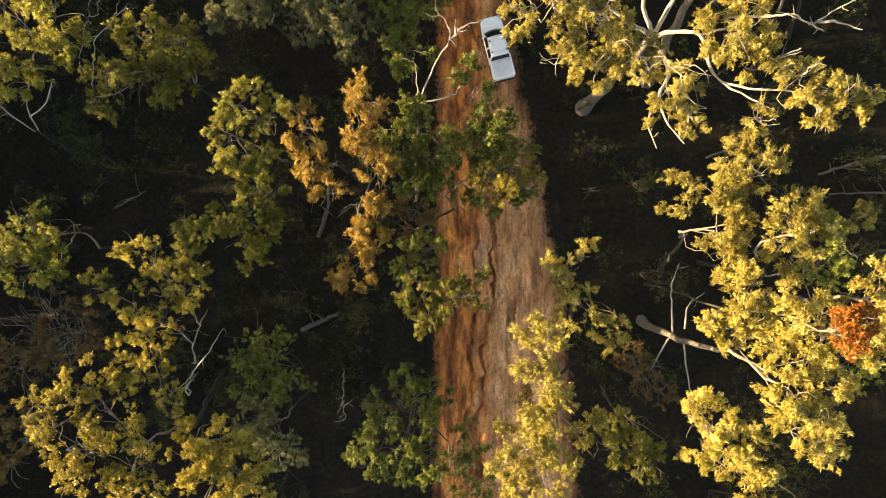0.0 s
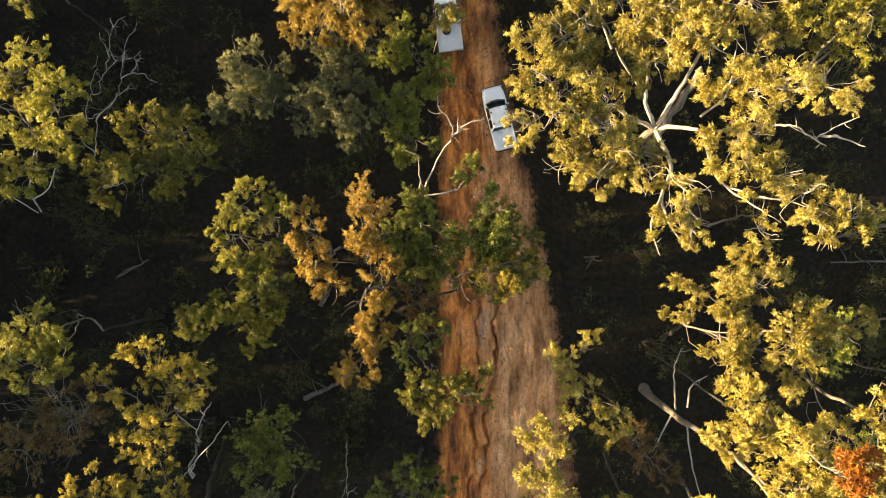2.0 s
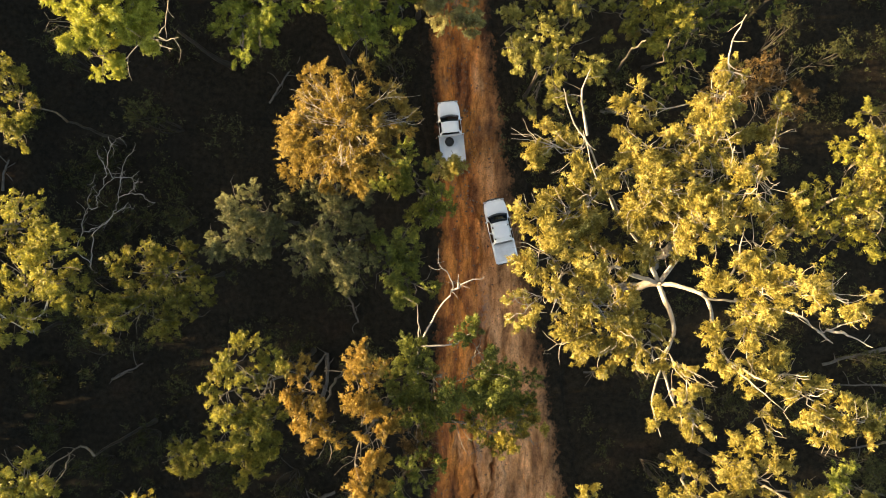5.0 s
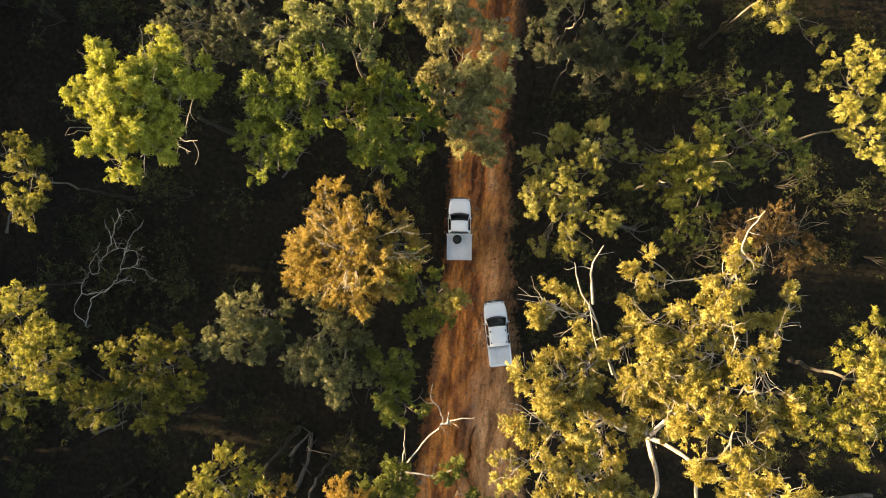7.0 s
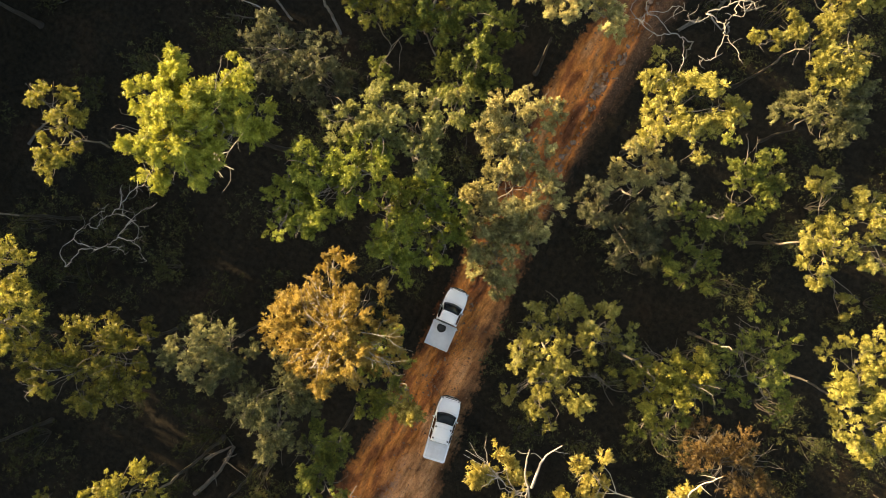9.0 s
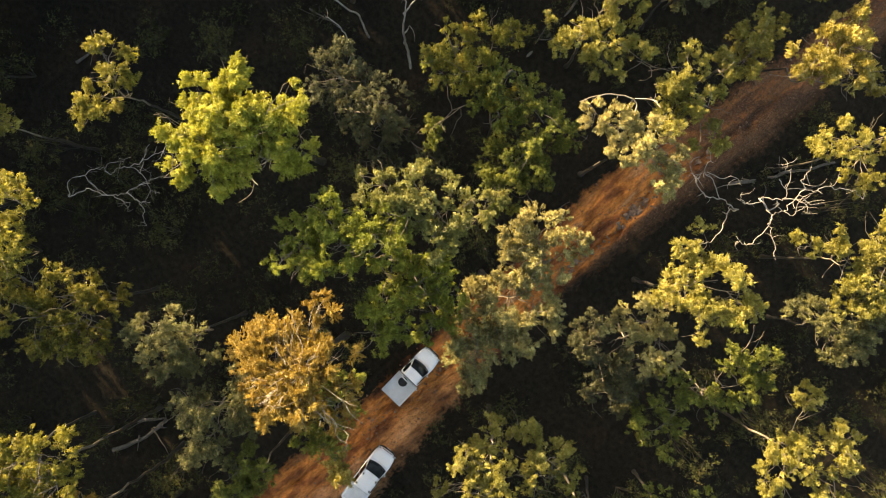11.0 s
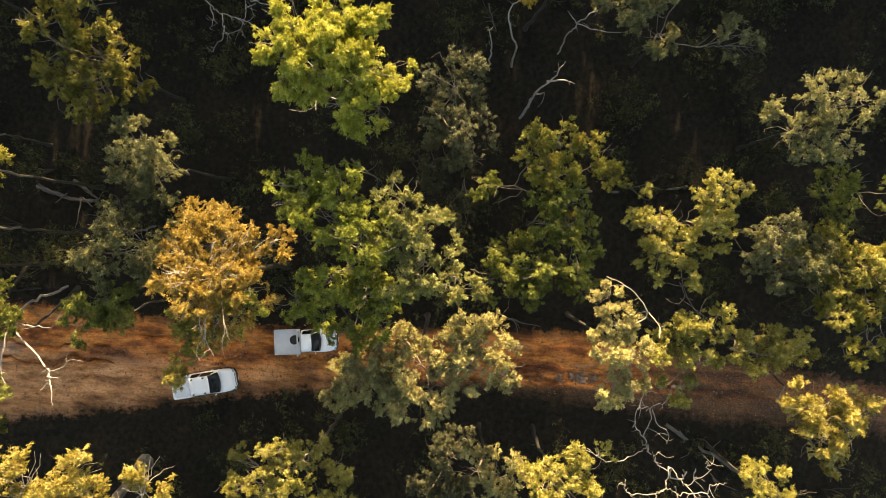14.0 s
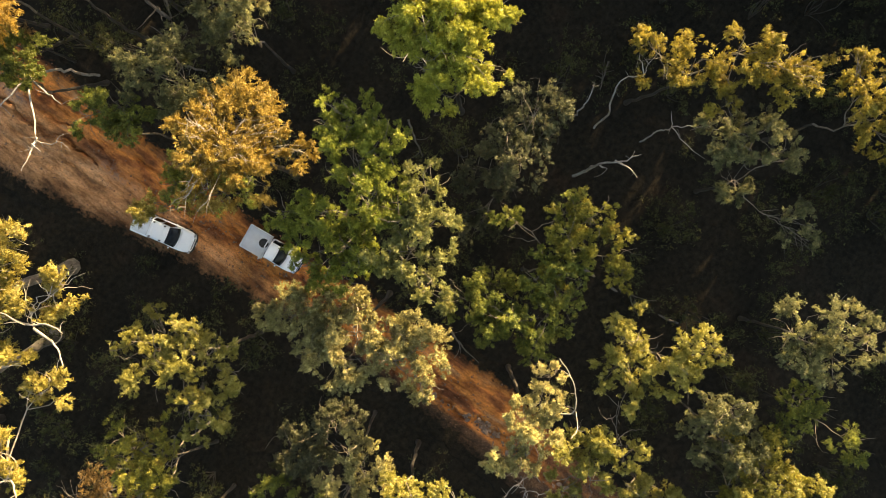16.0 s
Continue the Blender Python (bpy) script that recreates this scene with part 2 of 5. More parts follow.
def leaf_arrays(rng, centres, sizes, count, length, width):
    """Sprays of lance-shaped leaves: count leaves about each centre, hanging and splayed outwards."""
    c = np.repeat(centres, count, axis=0)
    s = np.repeat(sizes, count)[:, None]
    out = unit(rng.normal(size=(len(c), 3)))
    p = c + out * s * np.minimum(np.abs(rng.normal(size=(len(c), 1))), 1.7) * np.array([0.75, 0.75, 0.55])
    d = unit(out * 0.7 + rng.normal(size=(len(c), 3)) * 0.55 + np.array([0, 0, -0.30]))
    side = unit(np.cross(d, rng.normal(size=(len(c), 3))))
    ln = length * rng.uniform(0.65, 1.3, (len(c), 1))
    wd = width * rng.uniform(0.7, 1.3, (len(c), 1))
    v = np.stack([p - d * ln * 0.4 + side * wd * 0.5, p - d * ln * 0.4 - side * wd * 0.5, p + d * ln * 0.6], 1).reshape(-1, 3)
    return v, np.arange(len(v)).reshape(-1, 3)


def leafy_twigs(rng, starts, ways, count, length, width, tuft):
    """Lance-shaped leaves set along drooping twigs; tuft 0 spreads them along the twig, tuft 1 gathers them into a rosette at its end."""
    c, w = np.repeat(starts, count, axis=0), np.repeat(ways, count, axis=0)
    n = len(c)
    u = np.where(rng.random((n, 1)) < tuft, 1 - np.abs(rng.normal(size=(n, 1))) * 0.12, rng.uniform(0.1, 1.1, (n, 1)))
    p = c + w * u + rng.normal(size=(n, 3)) * 0.06 + np.array([0, 0, -0.16]) * u ** 2
    d = unit(unit(w) * (0.9 - 0.4 * tuft) + rng.normal(size=(n, 3)) * (0.5 + 0.25 * tuft) + np.array([0, 0, -0.25]))
    side = unit(np.cross(d, rng.normal(size=(n, 3)) * 0.8 + np.array([0, 0, 0.5])))
    ln = length * rng.uniform(0.65, 1.3, (n, 1))
    wd = width * rng.uniform(0.7, 1.3, (n, 1))
    v = np.stack([p - d * ln * 0.35 + side * wd * 0.5, p - d * ln * 0.35 - side * wd * 0.5, p + d * ln * 0.65], 1).reshape(-1, 3)
    return v, np.arange(len(v)).reshape(-1, 3)


def tube(points, radii, sides=6):
    """A round, tapering branch through the points."""
    P, R = np.array(points, float), np.array(radii, float)
    T = unit(np.gradient(P, axis=0))
    ref = np.array([0.31, 0.83, 0.46])
    A = unit(np.cross(T, ref))
    B = np.cross(T, A)
    ang = np.linspace(0, 2 * np.pi, sides, endpoint=False)
    ring = A[:, None] * np.cos(ang)[None, :, None] + B[:, None] * np.sin(ang)[None, :, None]
    v = (P[:, None] + ring * R[:, None, None]).reshape(-1, 3)
    i = np.arange(len(P) - 1)[:, None] * sides
    k = np.arange(sides)
    k2 = (k + 1) % sides
    f = np.stack([i + k, i + k2, i + sides + k2, i + sides + k], -1).reshape(-1, 4)
    return v, f


def bend(a, b, rng, steps=8, sag=0.08, rise=0.12, kink=0.012):
    """A crooked line from a to b, bowed a little."""
    a, b = np.array(a, float), np.array(b, float)
    t = np.linspace(0, 1, steps)[:, None]
    ln = np.linalg.norm(b - a)
    bow = rng.normal(size=3) * sag * ln
    bow[2] += rise * ln
    p = a + (b - a) * t + bow * (4 * t * (1 - t))
    p[1:-1] += rng.normal(size=(steps - 2, 3)) * ln * kink
    return p


def through_points(pts, rng, per=5, jitter=0.03):
    """A smooth line through the points."""
    P = np.array(pts, float)
    P = np.vstack([2 * P[0] - P[1], P, 2 * P[-1] - P[-2]])
    out = []
    for i in range(1, len(P) - 2):
        t = np.linspace(0, 1, per, endpoint=False)[:, None]
        p0, p1, p2, p3 = P[i - 1], P[i], P[i + 1], P[i + 2]
        out.append(0.5 * (2 * p1 + (p2 - p0) * t + (2 * p0 - 5 * p1 + 4 * p2 - p3) * t ** 2 + (3 * p1 - p0 - 3 * p2 + p3) * t ** 3))
    q = np.vstack(out + [P[-2][None]])
    q[1:-1] += rng.normal(size=(len(q) - 2, 3)) * jitter
    return q


def join(pieces):
    vs, fs, n = [], [], 0
    for v, f in pieces:
        vs.append(v)
        fs.append(f + n)
        n += len(v)
    return np.vstack(vs), np.vstack(fs)


LABELS = {
    "gold": "gum tree with golden sunlit leaves and pale bark",
    "pale": "gum tree with pale yellow-green sunlit leaves",
    "orange": "gum tree with orange autumn-coloured leaves",
    "lime": "tree with bright yellow-green leaves",
    "green": "leafy green gum tree with pale limbs",
    "honey": "gum tree with golden-brown leaves",
    "spring": "gum tree with fresh green sunlit leaves",
    "grey": "gum tree with dusty grey-green leaves",
    "olive": "gum tree with olive and gold leaves",
    "amber": "gum tree with amber and olive leaves",
    "sage": "gum tree with sage-green sunlit leaves",
    "slate": "dark slate-grey leaves of a small tree and of shaded lower boughs",
    "dusk": "gum tree with dull olive-grey leaves",
    "dry": "dry twiggy tree with sparse brown leaves",
    "rust": "thin tree with rust-red dry leaves",
}
seeds = iter(range(100, 10000))


def tree(kind, base, radius, boughs, den=1.0, label=None, up=0.6, fork=None, leaf=1.0, count=None, bare=(), twigs=5, wisp=1.0, spokes=0):
    """A gum tree: trunk from its base, a limb to each bough, and sprays of leaves round the boughs (x, y, z, reach)."""
    rng = np.random.default_rng(next(seeds))
    B = np.array(boughs, float)
    mid = B[:, :3].mean(0)
    root = np.array([base[0], base[1], -0.15])
    fork = root + (mid - root) * np.array([up, up, 0]) + np.array([0, 0, B[:, 2].min() * 0.58]) if fork is None else np.array(fork, float)
    holder = tagged(new("tree"), label or LABELS[kind], "tree")
    holder.location = (base[0], base[1], 0)
    o = np.array([base[0], base[1], 0])
    line = bend(root, fork, rng, 9, 0.008, 0.0, 0.005)
    tip = unit(line[-1] - line[-2]) * radius
    line = np.vstack([line[0] - (line[1] - line[0]) * 0.4, line, line[-1] + tip * 0.5, line[-1] + tip * 1.1])
    v, f = tube(line - o, np.r_[radius * 2.2, np.linspace(radius * 1.1, radius * 0.5, 9) * np.r_[1.6, 1.12, 0.96, 1.05, 0.95, 1.04, 0.97, 1.03, 1.0], radius * 0.36, 0.01], 8)
    link_mesh("trunk", array_mesh("trunk", v, f, True), GREAT_BARK if radius > 0.27 else ROUGH_BARK, holder)
    order = np.argsort(np.linalg.norm(B[:, :2] - fork[:2], axis=1))
    stems = [(fork, radius * 0.8)]
    for pts in bare:  # crooked bare limbs, from which the leafy ones branch
        q = through_points(pts, rng, 5, 0.02)
        thick = np.linspace(radius * (0.36 if 7.9 < pts[0][2] < 14.2 else 0.28 if pts[0][2] < 7.9 else 0.18), 0.02, len(q)) * rng.uniform(0.9, 1.1, len(q))
        v, f = join([tube(q, thick, 7)] + [tube(bend(q[k], q[k] + rng.normal(size=3) * (0.5, 0.5, 0.3), rng, 5, 0.1, 0), np.linspace(0.022, 0.007, 5), 4) for k in range(len(q) // 2, len(q), 3)])
        link_mesh("limb", array_mesh("limb", v - o, f, True), PALE_BARK, holder, "bare pale limb")
        stems += [(q[k], thick[k]) for k in range(4, len(q) - 1, 3)]
    for i in order:
        tip = B[i, :3] + np.array([0, 0, rng.uniform(-0.15, 0.35) * B[i, 3]])
        ends = [s for s in stems]
        start, thick = min(ends, key=lambda s: np.linalg.norm(s[0] - tip) + (0.6 if s[0] is not fork else 0) + (99 if s[0][2] > tip[2] + 0.5 else 0))
        limb = bend(start, tip, rng, 9, 0.08, -0.03, 0.013)
        r0 = min(thick * 0.75, (0.035 if start is fork else 0.022) + 0.011 * np.linalg.norm(tip - start))
        if start is fork:
            r0 = max(r0, radius * 0.27)
        r1 = max(0.022, r0 * 0.3)
        bits = [tube(limb, np.linspace(r0, r1, 9))]
        for _ in range(twigs):
            a = limb[rng.integers(4, 9)]
            out = unit(rng.normal(size=3) * np.array([1, 1, 0.5])) + np.array([0, 0, 0.25])
            b = B[i, :3] + out * B[i, 3] * np.array([1.1, 1.1, 0.9])
            bits.append(tube(bend(a, b, rng, 6, 0.14, 0.02, 0.03), np.linspace(max(min(r1 * 0.9, 0.04), 0.024), 0.008, 6), 4))
        v, f = join(bits)
        link_mesh("limb", array_mesh("limb", v - o, f, True), PALE_BARK if radius > 0.35 else BARK, holder)
        stems.append((limb[5], r0 * 0.75))
    for _ in range(spokes):  # fine pale twigs spreading from the fork over the top of the crown
        x, y, z, r = B[rng.integers(0, len(B))]
        b = np.array([x, y, z + 0.75 * r]) + rng.normal(size=3) * r * np.array([0.45, 0.45, 0.15])
        q = bend(fork + np.array([0, 0, 3.4]), b, rng, 7, 0.05, 0.08, 0.02)
        v, f = join([tube(q, np.linspace(0.021, 0.008, 7), 4)] + [tube(bend(q[k], q[k] + (q[-1] - q[0]) * 0.25 + rng.normal(size=3) * 0.3, rng, 4, 0.1, 0.05), np.linspace(0.016, 0.007, 4), 3) for k in (3, 4, 5)])
        link_mesh("twig", array_mesh("twig", v - o, f, True), PALE_BARK, holder)
    starts, ways = [], []
    for x, y, z, r in B:
        m = int(rng.integers(6, 10))  # each bough carries a handful of leafy heads
        heads = unit(rng.normal(size=(m, 3)))
        heads[:, 2] = np.abs(heads[:, 2]) * 0.8 - 0.25
        heads *= rng.uniform(0.45, 1.05, (m, 1)) * r * np.array([1.05, 1.05, 0.9])
        reach = rng.uniform(0.24, 0.44, m) * max(r, 0.75)
        n = max(5, int(SPRAYS * den * r * r / m))
        for h, w in zip(heads, reach):  # every head is a fan of leafy twigs, growing outwards and drooping
            way = unit(unit(h) * 0.75 + rng.normal(size=(n, 3)) * np.array([0.8, 0.8, 0.6]) + np.array([0, 0, 0.15]))
            starts.append(h + (x, y, z) + rng.normal(size=(n, 3)) * w * 0.24)
            ways.append(way * (w * rng.uniform(0.6, 1.5, (n, 1)) * wisp))
    v, f = leafy_twigs(rng, np.vstack(starts), np.vstack(ways), count or LEAF_COUNT, 0.185 * leaf, 0.053 * leaf, TUFT.get(kind, 0.85))
    link_mesh("crown", array_mesh("crown", v - o, f), LEAVES[kind], holder)
    return holder


def bare_tree(base, radius, lines, label="bleached dead tree with bare branches"):
    """A dead tree: the first line carries on from the trunk, the others fork from it."""
    rng = np.random.default_rng(next(seeds))
    start = np.array(lines[0][0], float)
    root = np.array([base[0], base[1], -0.1])
    o = np.array([base[0], base[1], 0])
    holder = tagged(new("dead_tree"), label, "dead tree")
    holder.location = (base[0], base[1], 0)
    line = bend(root, start, rng, 8, 0.03, 0.05)
    v, f = tube(line - o, np.linspace(radius * 1.3, radius, 8), 7)
    link_mesh("trunk", array_mesh("trunk", v, f, True), DEAD, holder)
    for k, pts in enumerate(lines):
        q = through_points(pts, rng, 4, 0.05)
        r0 = radius if k == 0 else radius * 0.75
        bits = [tube(q, np.linspace(r0, 0.014, len(q)))]
        for _ in range(1 + len(q) // 5):
            a = q[rng.integers(len(q) // 3, len(q))]
            b = a + rng.normal(size=3) * np.array([0.5, 0.5, 0.3])
            bits.append(tube(bend(a, b, rng, 5, 0.12, 0.0), np.linspace(0.018, 0.007, 5), 4))
        v, f = join(bits)
        link_mesh("branch", array_mesh("branch", v - o, f, True), DEAD, holder)
    return holder


# ---- ground and track ----
LEFT = [(-90, -1.9), (-20, -1.9), (4, -1.8), (15, -1.6), (21, -1.7), (28, -2.3), (36, -2.8), (45, -3.5), (52, -2.9), (60, -2.2), (68, -1.5), (130, 2.0)]
RIGHT = [(-90, 9.5), (-20, 9.1), (-6, 8.0), (1, 6.7), (8, 5.5), (14, 4.3), (20, 3.1), (26, 2.1), (33, 1.1), (42, 1.1), (50, 1.6), (58, 2.0), (66, 1.6), (130, 5.0)]


def edge(table, y):
    return np.interp(y, [a for a, _ in table], [b for _, b in table])


def wave(x, y, s, k=0):
    """Smooth uneven heights between about -1 and 1."""
    return (np.sin(x * s * 1.0 + 1.3 * k) * np.cos(y * s * 0.83 + 2.1 * k) + 0.6 * np.sin(x * s * 2.3 + y * s * 1.7 + k) + 0.4 * np.cos(y * s * 3.9 - x * s * 3.1 + 3 * k)) / 2.0


def grid_mesh(name, xs, ys, height):
    X, Y = np.meshgrid(xs, ys)
    Z = height(X, Y)
    nx, ny = len(xs), len(ys)
    i = (np.arange(ny - 1)[:, None] * nx + np.arange(nx - 1)).ravel()
    f = np.stack([i, i + 1, i + nx + 1, i + nx], -1)
    return array_mesh(name, np.stack([X.ravel(), Y.ravel(), Z.ravel()], -1), f, True)


def ground_height(X, Y):
    inside = np.minimum(X - edge(LEFT, Y), edge(RIGHT, Y) - X)
    off = np.clip(-inside, 0, 3) / 3
    near = np.clip((150 - np.hypot(X, Y - 25)) / 60, 0, 1)
    return -0.06 + near * (off * (0.02 + 0.10 * wave(X, Y, 0.9)) - np.clip(inside + 1.6, 0, 1) * 0.16 - np.clip(inside + 0.3, 0, 1) * 0.6)


axis = lambda a, b, fine0, fine1: np.unique(np.r_[np.linspace(a, fine0, 14), np.arange(fine0, fine1, 0.7), np.linspace(fine1, b, 14)])
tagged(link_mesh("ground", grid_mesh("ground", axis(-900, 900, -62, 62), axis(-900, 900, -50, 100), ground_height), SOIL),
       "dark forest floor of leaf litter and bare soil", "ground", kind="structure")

GULLY = [(-30, 1.2), (-13, 1.8), (-7, 2.35), (-5.2, 2.6), (-3.3, 3.0), (-1.4, 2.9), (0.5, 2.8), (2.8, 2.5), (10, 2.1)]  # winding washout along the first reach
BRANCH = [(-30, 0.5), (-14, 0.8), (-6, 1.3), (-2, 1.5), (4, 1.2), (9, 1.0)]  # lesser runnel beside it
RUNNELS = [[(-28, -0.6), (-15, -0.2), (-8, -0.5), (0, 0.2), (6, 0.0)], [(-24, 4.2), (-12, 4.5), (-4, 4.0), (3, 3.9), (12, 3.1)], [(-18, 6.2), (-9, 5.6), (-2, 5.2), (7, 4.2)], [(6, -0.5), (14, 0.1), (22, -0.2), (30, -0.6), (38, -1.5)], [(10, 1.9), (18, 1.3), (26, 0.6), (33, -0.2)], [(14, 2.2), (16.7, 1.3), (19.2, 0.3), (20.9, 0.4), (24, 0.5), (27, 0.2)]]  # shallow runnels
WASH = [(35, 0.8), (39, 0.7), (42.5, 0.45), (45, 0.25), (47.7, 0.2), (50.8, 0.35), (54, 0.4), (62, 0.4)]  # rocky washout further on


def track_mesh():
    rows, cols = np.r_[np.arange(-70, -28, 0.4), np.arange(-28, 64, 0.2), np.arange(64, 112, 0.4)], 150
    u = np.linspace(0, 1, cols)
    Y = np.repeat(rows[:, None], cols, 1)
    ragL = 0.28 * wave(rows, rows * 0 + 3, 1.1, 1) + 0.16 * wave(rows, rows * 0, 4.1, 2)
    ragR = 0.28 * wave(rows, rows * 0 + 8, 1.2, 4) + 0.16 * wave(rows, rows * 0, 3.7, 5)
    l, r = edge(LEFT, rows) + ragL - 1.3, edge(RIGHT, rows) + ragR + 2.4
    X = l[:, None] + (r - l)[:, None] * u
    w = (r - l)[:, None] * np.minimum(u, 1 - u)
    rim = np.clip(w / 1.0, 0, 1)
    Z = -0.14 + 0.19 * np.clip(w / 0.35, 0, 1) - 0.02 * rim
    mid = np.interp(rows, [-90, 0, 20, 130], [2.0, 2.0, 0.9, 0.3])[:, None]
    for off in (-1.75, -0.35, 1.25):
        line = mid + off + 0.25 * np.sin(rows * 0.21 + off)[:, None]
        Z -= 0.10 * np.exp(-((X - line) / 0.22) ** 2) * rim
    for table, deep, wide in [(GULLY, 0.80, 0.17), (BRANCH, 0.45, 0.13), (WASH, 0.46, 0.42)] + [(line, 0.20, 0.12) for line in RUNNELS]:
        y0, y1 = table[0][0], table[-1][0]
        line = (edge(table, rows) + 0.22 * np.sin(rows * 0.9) + 0.14 * np.sin(rows * 2.3 + 1) + 0.10 * np.sin(rows * 5.9) * np.sin(rows * 1.3))[:, None]
        fade = np.clip(np.minimum(rows - y0, y1 - rows) / 4, 0, 1)[:, None]
        Z -= deep * fade * (0.7 + 0.5 * wave(X, Y, 1.7, 2)) * np.exp(-np.abs((X - line) / (wide * (1 + 0.45 * np.sin(rows * 0.7) + 0.25 * np.sin(rows * 3.1))[:, None])) ** 2.5) * rim
    Z += (0.035 * wave(X, Y, 2.3, 3) + 0.018 * wave(X, Y, 6.1, 7)) * rim
    n, m = X.shape
    i = (np.arange(n - 1)[:, None] * m + np.arange(m - 1)).ravel()
    f = np.stack([i, i + 1, i + m + 1, i + m], -1)
    me = array_mesh("track", np.stack([X.ravel(), Y.ravel(), Z.ravel()], -1), f, True)
    verge = me.attributes.new("verge", "FLOAT", "POINT")
    far = np.where(u > 0.5, 1.1, 0.0)
    verge.data.foreach_set("value", np.clip((2.3 + far - w) / (2.0 + 0.9 * far), 0, 1).astype(np.float32).ravel())
    bed = np.exp(-((X - 1.75) / 0.55) ** 2 - ((Y + 1.3) / 1.7) ** 2) + 0.7 * np.exp(-((X - 2.0) / 0.5) ** 2 - ((Y - 9.5) / 2.2) ** 2)  # dried silt where water stood
    ease = lambda q: np.clip(q, 0, 1) ** 2 * (3 - 2 * np.clip(q, 0, 1))
    old = ease((X - edge(WASH, Y) - 0.2) / 1.0) * ease((Y - 31) / 6) + 0.6 * ease((Y - 48) / 7)  # leaf litter beside and beyond the washout
    litter = me.attributes.new("litter", "FLOAT", "POINT")
    litter.data.foreach_set("value", np.clip(old, 0, 1).astype(np.float32).ravel())
    silt = me.attributes.new("silt", "FLOAT", "POINT")
    silt.data.foreach_set("value", bed.astype(np.float32).ravel())
    return me


tagged(link_mesh("dirt_road", track_mesh(), DIRT), "rutted red dirt track with washed-out gullies", "dirt road", kind="structure")


def rock(x, y, z, size, rng):
    """An angular stone: the hull of a few scattered corners."""
    bm = bmesh.new()
    for q in unit(rng.normal(size=(11, 3))) * rng.uniform(0.75, 1.15, (11, 1)) * size * np.array([rng.uniform(0.8, 1.3), rng.uniform(0.7, 1.1), rng.uniform(0.5, 0.75)]):
        bm.verts.new(q)
    bmesh.ops.convex_hull(bm, input=bm.verts[:])
    bmesh.ops.bevel(bm, geom=bm.edges[:], offset=size * 0.06, segments=1, affect="EDGES")
    me = bpy.data.meshes.new("rock")
    bm.to_mesh(me)
    bm.free()
    ob = link_mesh("rock", me, ROCK)
    ob.matrix_world = pose(x, y, z, 0, 0, rng.uniform(0, 360))
    return tagged(ob, "brown angular rock in the track washout", "rock", "washout rocks")


rng0 = np.random.default_rng(5)
for k in range(130):
    y = rng0.uniform(38.5, 55)
    rock(edge(WASH, y) + rng0.normal() * 0.36, y, -0.28 + 0.16 * rng0.random(), rng0.choice([0.10, 0.15, 0.22, 0.31, 0.42], p=[0.32, 0.28, 0.2, 0.13, 0.07]), rng0)
for k in range(46):  # rubble in the runnel where the track narrows
    y = rng0.uniform(15.8, 26)
    rock(edge(RUNNELS[-1], y) + rng0.normal() * 0.22, y, -0.03 + 0.03 * rng0.random(), rng0.choice([0.06, 0.09, 0.13, 0.18], p=[0.4, 0.3, 0.2, 0.1]), rng0)


# ---- utility trucks ----
def loft(sections, n=24, power=4.0):
    """A closed hull of rounded-box rings: (y, half width, z low, z high) from back to front."""
    bm = bmesh.new()
    rings = []
    for y, w, z0, z1 in sections:
        ring = []
        for k in range(n):
            a = 2 * math.pi * k / n
            c, s = math.cos(a), math.sin(a)
            ring.append(bm.verts.new((w * math.copysign(abs(c) ** (2 / power), c), y, (z0 + z1) / 2 + (z1 - z0) / 2 * math.copysign(abs(s) ** (2 / power), s))))
        rings.append(ring)
    for a, b in zip(rings, rings[1:]):
        for k in range(n):
            bm.faces.new((a[k], a[(k + 1) % n], b[(k + 1) % n], b[k])).smooth = True
    bm.faces.new(rings[0])
    bm.faces.new(rings[-1][::-1])
    bmesh.ops.recalc_face_normals(bm, faces=bm.faces)
    return bm


def box(x0, x1, y0, y1, z0, z1, bevel=0.02):
    bm = bmesh.new()
    bmesh.ops.create_cube(bm, size=1, matrix=Matrix.LocRotScale(((x0 + x1) / 2, (y0 + y1) / 2, (z0 + z1) / 2), None, (x1 - x0, y1 - y0, z1 - z0)))
    if bevel:
        bmesh.ops.bevel(bm, geom=bm.edges[:], offset=min(bevel, (x1 - x0) / 3, (y1 - y0) / 3, (z1 - z0) / 3), segments=2, affect="EDGES")
    return bm


def slab(corners, thick):
    """A thin pane or panel with the given four corners, thickened inwards."""
    bm = bmesh.new()
    f = bm.faces.new([bm.verts.new(c) for c in corners])
    bm.normal_update()
    ex = bmesh.ops.extrude_face_region(bm, geom=[f])
    bmesh.ops.translate(bm, verts=[g for g in ex["geom"] if isinstance(g, bmesh.types.BMVert)], vec=-f.normal * thick)
    bmesh.ops.recalc_face_normals(bm, faces=bm.faces)
    return bm


def ring_bm(r_out, r_in, width, n=28):
    """A wheel-like ring about the x axis."""
    bm = bmesh.new()
    prof = [(r_in, -width / 2), (r_out * 0.94, -width / 2), (r_out, -width / 3), (r_out, width / 3), (r_out * 0.94, width / 2), (r_in, width / 2)]
    rings = [[bm.verts.new((x, r * math.cos(2 * math.pi * k / n), r * math.sin(2 * math.pi * k / n))) for k in range(n)] for r, x in prof]
    for a, b in zip(rings, rings[1:] + rings[:1]):
        for k in range(n):
            bm.faces.new((a[k], a[(k + 1) % n], b[(k + 1) % n], b[k]))
    bmesh.ops.recalc_face_normals(bm, faces=bm.faces)
    return bm


